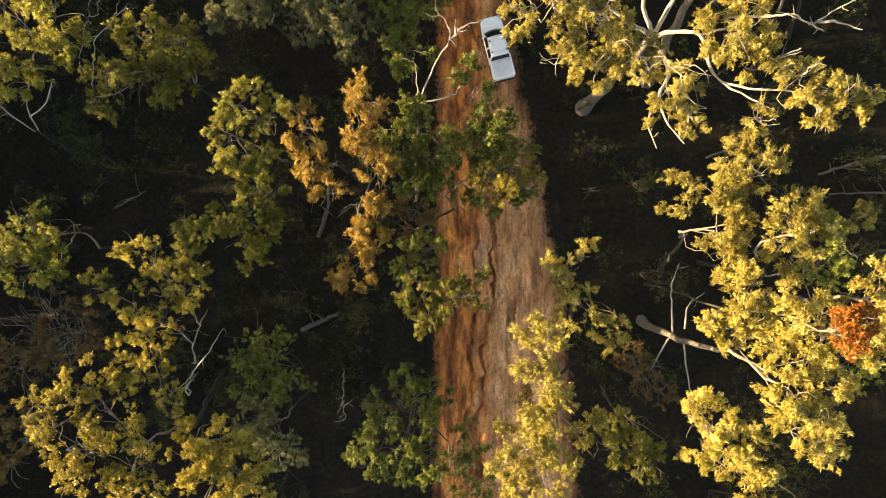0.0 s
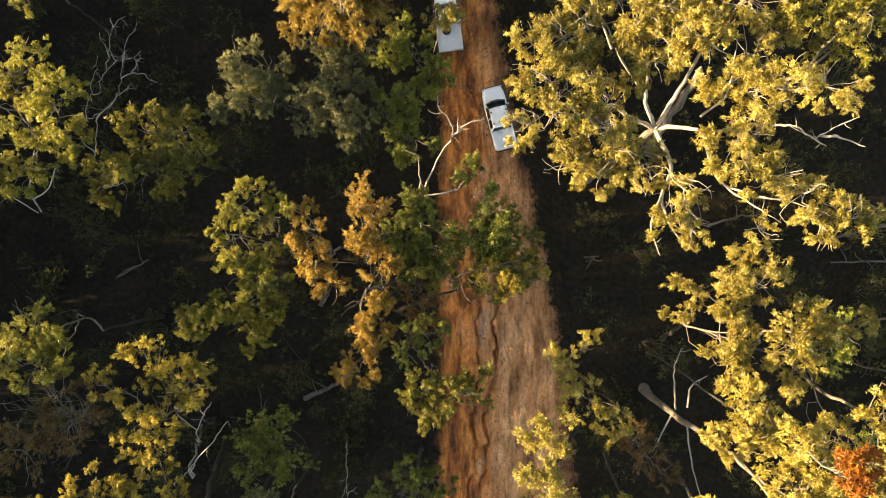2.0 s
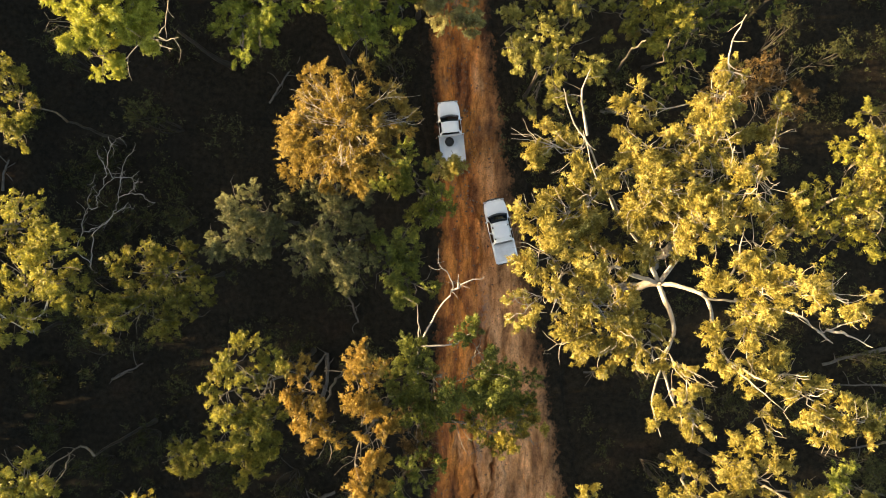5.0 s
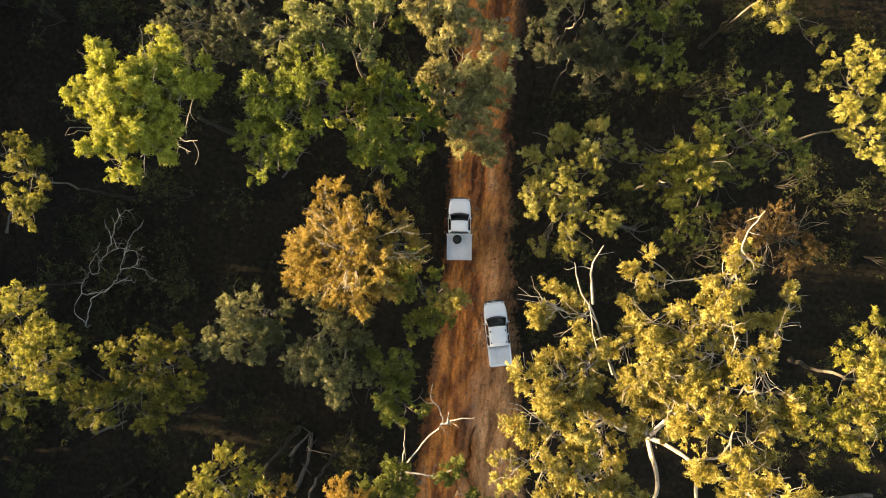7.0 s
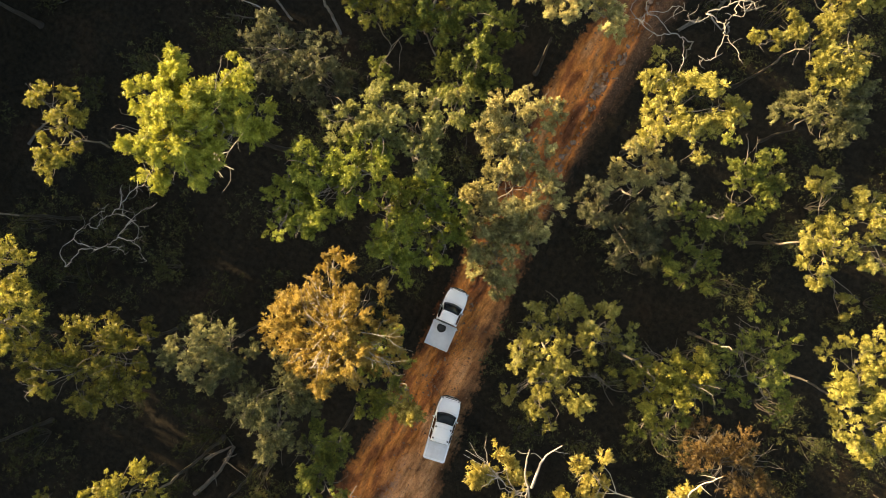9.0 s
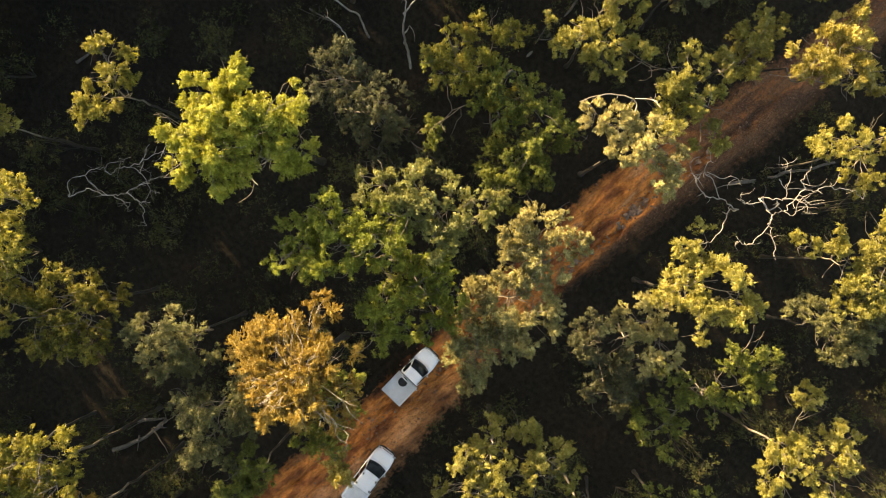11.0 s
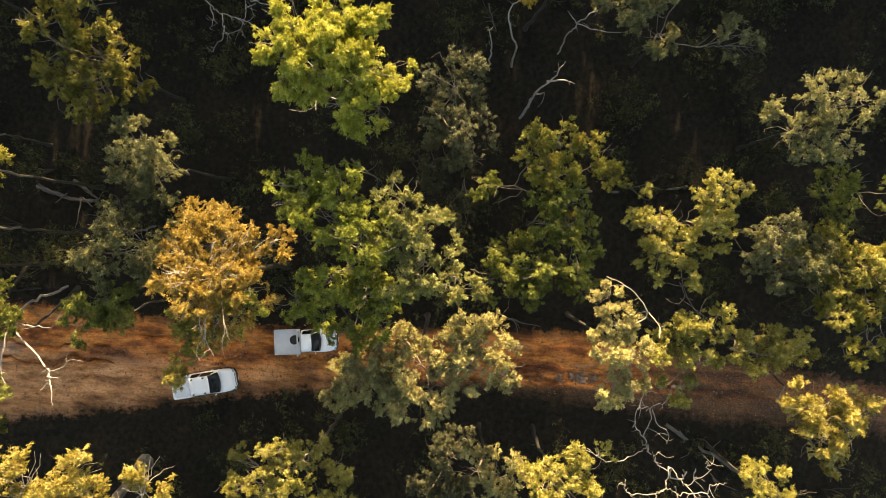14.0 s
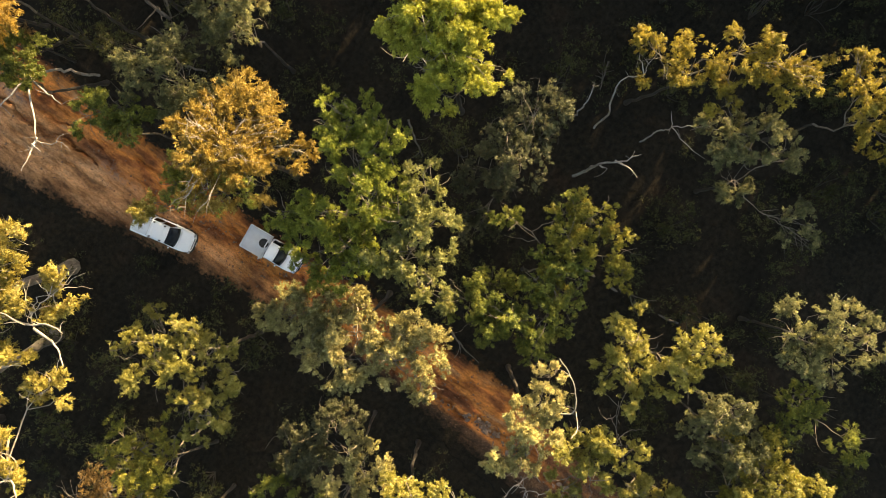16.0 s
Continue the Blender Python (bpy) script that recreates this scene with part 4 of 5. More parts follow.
tree('gold', (10.3, 11.2), 0.42, [(3.7, 20.4, 18.0, 1.3), (5.5, 19.7, 18.0, 1.3), (6.5, 17.7, 18.0, 1.1), (5.3, 16.6, 18.0, 1.4), (3.8, 16.3, 18.0, 1.3), (3.9, 14.6, 19.0, 1.3), (5.5, 13.8, 19.0, 1.3), (6.4, 12.1, 19.0, 1.3), (4.6, 12.1, 19.5, 1.1), (3.2, 11.6, 19.0, 1.0), (5.5, 10.1, 18.0, 1.3), (8.2, 10.5, 18.0, 1.4), (9.4, 10.1, 18.0, 1.1), (9.9, 9.0, 18.5, 0.9), (7.0, 13.4, 19.0, 1.2), (7.7, 11.9, 18.5, 1.1), (7.3, 9.2, 18.0, 1.1), (13.3, 13.6, 20.0, 1.3)] + [(14.3, 12.7, 21.0, 1.4), (15.5, 13.4, 22.0, 1.2), (17.0, 12.7, 22.5, 1.1), (13.3, 10.2, 21.0, 1.4), (14.9, 8.9, 21.0, 1.2), (16.3, 7.6, 21.0, 1.2), (18.4, 6.9, 21.0, 1.1), (19.6, 7.0, 21.0, 0.5), (15.0, 6.0, 20.0, 0.8), (11.4, 7.9, 20.0, 1.0), (10.6, 6.8, 20.0, 1.0), (11.6, 6.1, 20.0, 0.8), (17.4, 6.3, 21.0, 1.0), (9.0, 16.7, 18.5, 1.1), (10.2, 15.0, 18.5, 1.2), (9.2, 14.4, 18.0, 0.8)] + [(8.8, 11.1, 17.0, 0.9), (6.1, 16.9, 18.0, 1.2), (6.5, 15.5, 17.5, 1.2), (7.3, 14.4, 17.0, 1.1), (9.0, 16.7, 18.5, 1.0), (9.7, 17.4, 19.0, 1.0), (10.3, 16.5, 18.0, 0.9), (8.3, 13.9, 16.5, 1.0), (8.6, 12.5, 16.5, 0.9), (15.1, 11.1, 18.0, 1.1)], den=1.0, label='tall spreading gum tree with pale limbs and golden leaves', twigs=8, fork=(11.9, 12.7, 13.0), bare=[[(11.9, 12.7, 13.0), (12.8, 12.6, 14.0), (13.9, 12.0, 15.2), (14.1, 10.0, 16.0), (14.4, 8.8, 17.0), (15.3, 7.8, 18.0), (16.4, 6.7, 19.0)],
    [(13.9, 12.0, 15.2), (15.0, 12.0, 16.5), (15.8, 12.5, 17.8), (17.2, 13.3, 19.0)],
    [(11.9, 12.7, 13.0), (12.5, 10.2, 14.1), (11.5, 8.5, 15.5), (11.5, 6.9, 16.5), (12.0, 5.3, 18.0)],
    [(11.9, 12.7, 13.0), (10.1, 13.2, 14.0), (8.7, 13.7, 15.0), (7.0, 12.9, 16.0), (5.6, 13.4, 17.0), (4.4, 11.8, 18.0)],
    [(11.9, 12.8, 13.0), (11.0, 14.1, 14.1), (10.5, 15.5, 16.0), (9.6, 17.4, 17.5), (9.0, 19.1, 18.5)],
    [(12.0, 12.9, 13.2), (12.8, 14.7, 14.6), (13.4, 16.7, 17.0), (13.5, 18.6, 18.5), (13.5, 20.0, 19.3)],
    [(11.0, 14.3, 14.3), (9.1, 16.0, 16.0), (7.8, 17.6, 17.5), (6.8, 18.4, 18.5), (5.9, 20.6, 19.5)],
    [(14.4, 8.8, 17.0), (15.6, 8.1, 18.2), (16.7, 7.8, 19.2), (18.2, 7.1, 20.0)],
    [(11.5, 8.5, 15.5), (10.4, 6.7, 17.0), (10.5, 5.0, 18.2)],
    [(13.3, 12.7, 16.5), (14.1, 13.6, 18.0), (14.0, 15.0, 19.0), (14.0, 16.0, 19.5)],
    [(14.5, 12.2, 17.4), (15.4, 11.9, 18.2), (16.6, 11.7, 19.0), (16.9, 11.5, 19.6), (17.5, 10.9, 20.0), (18.2, 11.3, 20.5), (19.1, 11.7, 21.0)],
    [(17.4, 10.9, 20.0), (17.9, 10.4, 20.4)],
    [(17.8, 11.0, 20.0), (18.6, 10.8, 20.4), (19.5, 10.3, 20.8)],
    [(8.5, 16.7, 16.0), (6.7, 19.7, 18.0), (5.4, 21.4, 19.0), (4.8, 22.6, 20.0)],
    [(6.3, 20.6, 18.5), (5.8, 22.4, 19.5), (6.1, 23.6, 20.0)]])
tree('gold', (15.5, 13.5), 0.40, [(9.2, 22.5, 17.0, 1.2), (9.3, 20.0, 18.0, 1.4), (9.4, 17.9, 19.0, 1.4), (11.1, 19.8, 18.0, 1.4), (13.0, 22.8, 18.0, 1.3), (13.8, 24.0, 18.0, 0.9), (12.9, 20.6, 18.5, 1.4), (11.1, 17.1, 19.0, 1.4), (10.6, 15.7, 19.0, 1.2), (12.2, 15.8, 20.0, 1.5), (13.7, 17.5, 20.0, 1.4), (16.0, 21.1, 18.0, 1.1), (14.4, 14.7, 20.0, 1.4), (15.5, 16.7, 20.0, 1.3), (8.2, 18.8, 18.0, 1.1), (16.5, 22.3, 18.0, 0.7), (11.8, 20.7, 18.5, 1.0), (13.2, 21.1, 18.5, 1.0)] + [(11.7, 18.9, 18.5, 1.0), (13.4, 18.8, 18.5, 1.0), (14.7, 19.2, 19.0, 0.9), (10.5, 17.9, 18.0, 1.0)], den=1.0, label='tall spreading gum tree with pale limbs and golden leaves', twigs=8, fork=(15.0, 16.5, 12.0), bare=[[(14.3, 21.6, 15.0), (13.8, 23.5, 17.5), (13.3, 25.0, 19.0), (13.6, 26.3, 20.0)]])
tree('olive', (24.0, 14.0), 0.20, [(17.0, 16.7, 20.0, 1.2), (18.6, 17.3, 20.0, 1.3), (19.6, 19.6, 20.0, 1.3), (19.5, 16.0, 20.0, 1.2), (20.2, 21.0, 20.0, 1.0), (18.5, 15.4, 19.0, 1.0), (20.0, 17.7, 20.0, 1.0)], den=0.65)
tree('gold', (27.0, 17.0), 0.17, [(20.1, 18.8, 20.0, 1.3), (19.3, 16.6, 20.0, 1.1), (20.5, 20.0, 20.0, 1.1)])
tree('honey', (-6.9, 21.6), 0.22, [(-8.3, 23.5, 14.0, 1.5), (-6.3, 23.6, 15.0, 1.4), (-4.6, 22.4, 15.0, 1.4), (-3.2, 21.9, 15.0, 0.8), (-9.8, 21.7, 13.5, 1.4), (-9.9, 19.9, 13.0, 1.2), (-7.9, 19.5, 14.0, 1.5), (-6.1, 19.3, 14.0, 1.4), (-5.7, 21.2, 15.6, 1.5), (-7.6, 21.7, 14.8, 1.5), (-5.0, 19.8, 13.0, 1.0), (-9.5, 24.7, 13.0, 0.7), (-8.9, 20.6, 14.6, 1.4), (-7.0, 19.3, 15.0, 1.3), (-9.3, 21.8, 14.6, 1.2), (-8.2, 18.9, 13.6, 1.1), (-6.8, 22.6, 15.4, 1.3)], den=1.0, label='round golden-brown gum with pale twigs', twigs=4, wisp=1.1, spokes=30, fork=(-6.9, 21.7, 11.5))
# sunlit top of the same crown as the next tree, in lighter leaves
tree('sage', (-8.0, 32.5), 0.18, [(-12.1, 32.4, 17.5, 1.1), (-10.1, 33.8, 17.5, 1.4), (-8.2, 34.5, 17.5, 1.3), (-7.5, 36.5, 15.5, 1.0), (-9.9, 32.3, 17.5, 1.3), (-8.0, 32.7, 17.0, 1.3)], label='sunlit yellow-green top of the leafy gum beside the track', den=1.25)
tree('spring', (-9.5, 29.5), 0.19, [(-12.4, 29.5, 17.7, 1.3), (-12.8, 27.1, 16.7, 1.2), (-11.0, 28.3, 17.2, 1.5), (-10.1, 30.4, 17.7, 1.5), (-11.4, 26.4, 16.7, 1.0), (-8.6, 30.2, 14.0, 1.2), (-6.5, 31.6, 14.0, 1.2), (-6.2, 29.6, 14.0, 1.2), (-3.8, 28.9, 13.0, 1.1), (-7.0, 28.1, 15.5, 1.3), (-6.0, 26.4, 15.0, 1.2), (-5.6, 27.8, 15.0, 1.0), (-12.3, 25.5, 16.7, 0.7), (-12.7, 27.2, 16.7, 1.1), (-12.0, 28.8, 17.2, 1.1), (-10.7, 30.1, 17.2, 1.1), (-10.2, 28.6, 16.7, 1.2), (-11.1, 26.9, 16.7, 1.0)] + [(-9.3, 30.6, 16.7, 1.2), (-6.6, 31.0, 14.5, 1.2), (-6.8, 29.4, 14.0, 1.1), (-5.0, 31.4, 13.5, 1.1), (-4.4, 29.7, 13.0, 1.1), (-6.8, 27.8, 14.0, 1.1)])
tree('grey', (-3.9, 33.5), 0.17, [(-4.4, 37.2, 14.5, 1.4), (-3.5, 38.6, 15.0, 1.2), (-2.8, 37.1, 14.5, 1.3), (-3.9, 35.3, 13.5, 1.3), (-2.2, 34.5, 14.0, 1.5), (-0.5, 33.9, 13.5, 1.6), (-2.0, 32.5, 13.0, 1.6), (-1.9, 30.5, 12.5, 1.3), (-0.3, 28.7, 12.0, 1.0), (0.2, 32.7, 12.5, 1.1), (-0.8, 29.5, 12.0, 1.1), (-3.3, 35.6, 14.0, 1.2), (-1.0, 31.6, 12.5, 1.4), (-2.6, 35.7, 14.0, 1.2), (-2.9, 31.1, 12.0, 1.1), (-3.7, 32.6, 12.5, 1.1), (-1.5, 32.0, 12.0, 1.1)], den=1.4, label='dusty grey-green gum hanging over the track')
tree('lime', (-19.2, 29.2), 0.20, [(-21.3, 29.8, 18.0, 0.9), (-21.6, 27.8, 18.0, 1.2), (-21.0, 25.8, 18.0, 1.1), (-19.9, 28.6, 18.5, 1.5), (-18.9, 30.6, 18.0, 1.4), (-18.7, 31.7, 17.0, 0.7), (-19.2, 26.7, 18.0, 1.4), (-18.0, 28.8, 18.0, 1.4), (-16.2, 30.2, 17.0, 1.0), (-19.5, 24.5, 17.0, 1.0), (-17.6, 26.5, 17.5, 1.1), (-16.5, 29.0, 17.5, 1.2), (-21.6, 30.7, 18.0, 0.5), (-18.9, 27.8, 17.5, 1.5), (-20.6, 27.5, 17.5, 1.4), (-18.7, 29.4, 17.0, 1.4)], den=1.6, label='bright lime-leaved tree with a full crown', bare=[[(-18.4, 27.0, 14.3), (-18.6, 26.9, 14.3), (-19.1, 26.7, 14.4), (-20.2, 25.3, 14.6)], [(-18.6, 26.8, 14.3), (-17.8, 27.4, 14.6), (-17.3, 29.2, 15.0)], [(-18.4, 26.7, 14.3), (-17.9, 26.2, 14.6), (-17.2, 26.0, 14.8)], [(-18.6, 27.0, 14.3), (-17.7, 26.6, 14.5), (-16.9, 26.7, 14.7)]])
tree('olive', (-28.4, 22.8), 0.13, [(-29.1, 24.4, 14.0, 1.2), (-27.6, 24.2, 14.0, 1.2), (-27.3, 22.5, 14.0, 1.2), (-27.4, 21.4, 13.5, 1.0)])
tree('slate', (-17.9, 34.7), 0.12, [(-20.3, 34.4, 11.5, 1.7), (-17.1, 35.4, 11.0, 1.5), (-18.0, 34.0, 11.0, 1.4), (-16.2, 35.0, 10.0, 1.1)], den=0.8)
tree('green', (-12.0, 40.9), 0.12, [(-12.6, 41.7, 10.0, 1.6), (-11.4, 43.3, 10.0, 1.4), (-9.4, 42.8, 10.0, 1.4), (-8.2, 40.2, 11.0, 1.2), (-17.0, 40.2, 10.0, 1.1), (-13.9, 37.1, 8.0, 1.1), (-11.7, 40.9, 10.0, 1.1)])
tree('olive', (-14.7, 42.4), 0.12, [(-17.3, 41.4, 10.5, 1.3), (-15.6, 40.2, 10.5, 1.2), (-15.3, 42.4, 10.5, 1.4), (-16.1, 44.3, 10.0, 1.2), (-15.0, 45.0, 10.0, 0.9), (-14.3, 41.3, 10.0, 1.3), (-12.3, 41.6, 9.5, 1.2), (-11.5, 42.7, 9.0, 0.9)])
tree('green', (-8.1, 40.9), 0.10, [(-8.8, 43.3, 8.0, 1.2), (-8.2, 41.1, 8.0, 1.5), (-9.2, 38.9, 8.0, 1.6), (-6.8, 39.8, 8.0, 1.5), (-7.7, 38.0, 8.0, 1.5), (-7.6, 44.1, 8.0, 1.0)])
tree('slate', (-16.8, 34.8), 0.10, [(-21.1, 34.4, 8.0, 1.8), (-19.5, 35.2, 8.0, 1.5), (-17.1, 34.4, 7.0, 1.8), (-15.2, 33.1, 7.0, 1.4), (-12.2, 36.0, 7.0, 1.4), (-15.7, 35.9, 7.0, 1.0)], den=0.8)
tree('pale', (-12.5, 49.4), 0.13, [(-14.2, 51.0, 12.0, 1.3), (-12.6, 50.0, 11.5, 1.5), (-13.1, 47.6, 11.5, 1.3), (-11.4, 48.0, 11.0, 1.3), (-11.8, 51.9, 11.0, 1.4), (-9.6, 47.9, 11.0, 0.8), (-14.7, 52.4, 12.0, 0.6), (-12.6, 46.3, 11.0, 0.7)])
tree('grey', (-5.0, 44.8), 0.15, [(-6.6, 44.7, 15.5, 1.1), (-4.7, 45.1, 15.5, 1.3), (-2.7, 44.8, 15.0, 1.2), (-7.6, 44.0, 15.5, 0.7), (-3.3, 45.8, 15.0, 1.0), (-5.0, 44.2, 15.5, 1.0)], den=1.35, bare=[[(-5.2, 45.2, 13.8), (-6.0, 46.2, 13.6), (-6.9, 46.8, 14.0), (-8.2, 45.6, 14.3), (-8.8, 44.1, 14.6)], [(-6.9, 46.8, 14.2), (-6.2, 47.3, 14.8), (-5.6, 47.2, 15.2)]])
tree('pale', (-5.3, 50.6), 0.12, [(-8.7, 49.6, 11.0, 1.3), (-6.9, 50.9, 11.0, 1.5), (-4.8, 49.5, 10.5, 1.7), (-3.6, 51.2, 10.5, 1.5), (-1.7, 50.5, 10.0, 1.3), (-6.1, 51.9, 11.0, 0.9)])
tree('dusk', (-11.0, 56.0), 0.11, [(-12.4, 55.0, 11.5, 1.5), (-11.0, 57.0, 11.0, 1.6), (-9.9, 55.4, 10.5, 1.4), (-11.2, 54.2, 11.0, 1.1)])
tree('olive', (-9.0, 60.8), 0.12, [(-10.9, 58.7, 10.0, 1.7), (-10.7, 60.6, 11.0, 1.5), (-10.9, 62.0, 11.0, 1.1), (-8.3, 60.3, 10.0, 1.5), (-7.4, 61.7, 11.0, 1.4), (-5.7, 61.3, 11.0, 1.1)])
tree('pale', (-4.8, 56.3), 0.10, [(-5.2, 56.7, 9.0, 1.2), (-4.2, 55.7, 9.0, 1.1), (-4.7, 57.8, 9.0, 0.9), (-5.0, 54.9, 9.0, 0.7)])
tree('gold', (-3.5, 59.6), 0.12, [(-1.7, 58.5, 11.0, 1.6), (-0.8, 60.2, 11.0, 1.5), (0.5, 59.1, 11.0, 1.5), (-2.1, 57.5, 11.0, 1.1), (-1.8, 61.4, 11.0, 1.1), (2.3, 60.7, 10.0, 0.9)], label='bright yellow-leaved small tree beside the track')
tree('dusk', (-19.4, 57.2), 0.13, [(-20.9, 57.3, 12.0, 1.7), (-20.9, 59.0, 12.5, 1.2), (-18.8, 55.0, 11.5, 1.5), (-18.0, 56.7, 11.5, 1.5), (-18.7, 58.1, 12.0, 1.5)], den=0.7)
tree('green', (-15.8, 62.0), 0.10, [(-15.1, 60.4, 8.0, 1.8), (-15.7, 64.4, 8.0, 1.4), (-16.5, 61.3, 8.0, 1.2)], den=0.7)
tree('pale', (4.4, 42.7), 0.15, [(2.4, 43.7, 15.0, 1.4), (3.8, 43.4, 15.5, 1.5), (5.8, 43.7, 15.0, 1.2), (3.1, 42.0, 15.0, 1.4), (5.1, 41.3, 15.0, 1.4), (7.1, 44.3, 14.0, 0.8), (3.1, 40.8, 14.0, 0.8)])
# one tree in two leaf colours: grey sunlit top, slate for its shaded lower boughs
tree('grey', (4.6, 38.4), 0.12, [(3.9, 39.6, 13.0, 1.4), (3.6, 38.0, 12.5, 1.2), (5.7, 38.9, 13.0, 1.4)])
tree('slate', (5.0, 36.0), 0.11, [(6.2, 36.9, 11.0, 1.5), (3.2, 35.5, 11.0, 1.2), (6.7, 34.8, 9.5, 1.7), (4.5, 36.2, 10.5, 1.4), (2.6, 36.8, 11.0, 1.0)], den=1.1)
tree('green', (10.3, 40.3), 0.12, [(9.5, 43.4, 11.5, 1.3), (11.3, 43.4, 11.0, 1.3), (11.0, 41.5, 11.0, 1.4), (8.9, 38.4, 11.0, 1.5), (10.5, 35.9, 10.0, 1.6), (10.8, 39.2, 11.0, 1.1)])
tree('pale', (5.0, 27.0), 0.15, [(3.6, 29.8, 14.0, 1.1), (3.0, 27.8, 14.0, 1.2), (3.0, 25.9, 14.5, 1.1), (4.3, 26.8, 14.5, 1.4), (5.0, 25.2, 14.5, 1.2), (6.3, 26.1, 14.5, 1.5), (6.3, 28.5, 14.5, 1.2), (6.4, 30.0, 14.0, 1.1), (5.7, 23.6, 14.0, 1.1), (7.8, 29.7, 13.5, 0.8), (3.8, 23.2, 13.0, 0.5)])
tree('olive', (12.0, 28.5), 0.13, [(9.2, 28.8, 13.0, 1.2), (10.6, 29.8, 13.5, 1.4), (12.0, 30.6, 13.5, 1.4), (11.0, 27.7, 13.0, 1.3), (13.0, 29.4, 13.5, 1.4), (12.4, 27.2, 12.5, 1.2)], den=0.75)
tree('green', (14.5, 29.5), 0.11, [(14.7, 28.8, 11.0, 1.4), (13.9, 26.2, 10.5, 1.3), (12.7, 25.2, 10.0, 1.0), (15.8, 29.9, 11.0, 1.2)], den=0.5)
tree('green', (16.5, 32.8), 0.12, [(15.0, 32.9, 11.0, 1.5), (17.3, 32.9, 11.5, 1.3), (18.4, 30.9, 11.0, 1.5), (15.6, 34.6, 11.0, 1.3), (17.6, 34.7, 11.0, 1.0), (15.4, 31.0, 11.0, 1.1), (16.5, 31.8, 13.5, 0.9)], den=0.48)
tree('pale', (16.3, 41.1), 0.14, [(14.9, 40.7, 13.0, 1.2), (15.6, 42.0, 14.0, 1.5), (16.4, 43.2, 14.0, 1.2), (17.9, 41.5, 14.0, 1.2), (15.4, 39.8, 13.0, 1.0), (16.8, 38.8, 12.0, 0.8), (19.7, 38.6, 11.0, 0.7), (14.0, 44.2, 12.0, 1.0)])
tree('pale', (22.6, 33.6), 0.13, [(20.6, 35.1, 13.0, 1.4), (21.6, 36.5, 13.0, 1.2), (21.0, 33.7, 13.0, 1.2), (22.6, 33.8, 13.0, 1.2), (22.7, 31.8, 13.0, 1.1), (24.5, 32.8, 13.0, 1.2), (25.2, 31.6, 12.0, 1.1)])
tree('pale', (-31.7, 15.4), 0.13, [(-32.5, 14.9, 13.0, 1.2), (-31.0, 14.0, 13.0, 1.1), (-32.2, 16.2, 13.0, 1.2), (-30.8, 16.4, 12.5, 1.0), (-31.7, 15.3, 13.5, 1.1)], den=1.1)
tree('pale', (9.4, 51.8), 0.13, [(9.0, 53.7, 12.0, 1.6), (10.2, 54.9, 12.0, 1.3), (9.2, 51.0, 12.0, 1.5), (11.3, 51.5, 12.0, 1.6), (11.6, 50.3, 11.0, 1.3), (6.7, 49.8, 12.0, 0.8), (7.7, 51.3, 12.0, 0.9)], den=1.15)
tree('dusk', (13.5, 49.1), 0.11, [(13.1, 49.0, 10.0, 1.7), (12.0, 48.5, 9.0, 1.4), (14.0, 50.4, 10.0, 1.3), (14.7, 48.4, 9.0, 1.1)])
tree('dry', (20.4, 26.1), 0.09, [(19.9, 25.7, 7.0, 2.2), (22.4, 26.6, 6.5, 1.9), (18.8, 26.0, 6.0, 1.5)], den=0.55, twigs=16)
tree('pale', (4.7, 57.0), 0.12, [(3.5, 56.2, 12.0, 1.4), (4.7, 58.2, 12.0, 1.3), (5.8, 59.4, 12.0, 1.1), (6.4, 56.1, 10.0, 1.1), (2.9, 55.1, 11.0, 0.7)])
tree('amber', (-27.7, 39.4), 0.14, [(-26.5, 38.6, 13.0, 1.4), (-27.8, 40.1, 13.0, 1.6), (-29.5, 42.5, 14.0, 1.5), (-29.7, 44.2, 14.0, 1.5), (-30.1, 45.6, 14.0, 1.2), (-27.0, 42.9, 13.0, 1.2), (-26.9, 37.2, 13.0, 0.8)])
tree('dusk', (-25.4, 48.2), 0.13, [(-25.6, 44.6, 12.0, 1.5), (-26.7, 45.9, 12.0, 1.5), (-27.0, 47.8, 12.0, 1.3), (-25.0, 46.2, 11.0, 1.3), (-24.1, 47.6, 10.0, 1.3), (-24.8, 51.8, 10.0, 1.2), (-24.2, 53.3, 10.0, 0.7)])
tree('amber', (-31.9, 50.0), 0.13, [(-32.5, 49.2, 13.0, 1.4), (-31.3, 50.7, 13.0, 1.2), (-32.6, 48.0, 13.0, 1.2), (-31.1, 52.3, 12.0, 1.3)])
tree('pale', (-9.8, 61.5), 0.12, [(-10.9, 61.8, 12.0, 1.6), (-10.1, 63.8, 12.0, 1.4), (-10.6, 60.6, 11.0, 1.1), (-7.7, 59.9, 11.0, 1.3)])
tree('dusk', (-11.1, 58.4), 0.10, [(-11.7, 57.0, 9.0, 1.5), (-11.3, 59.4, 9.0, 1.4), (-10.2, 58.9, 8.0, 1.4)], den=0.7)
tree('pale', (-4.7, 55.8), 0.11, [(-4.4, 55.7, 10.0, 1.5), (-5.0, 57.5, 10.0, 1.2), (-4.8, 54.2, 10.0, 0.9)])
tree('dry', (-27.9, -12.5), 0.13, [(-27.0, -12.0, 14.0, 1.2), (-28.4, -14.3, 13.0, 1.3), (-28.2, -11.1, 13.0, 0.9)], den=0.7)
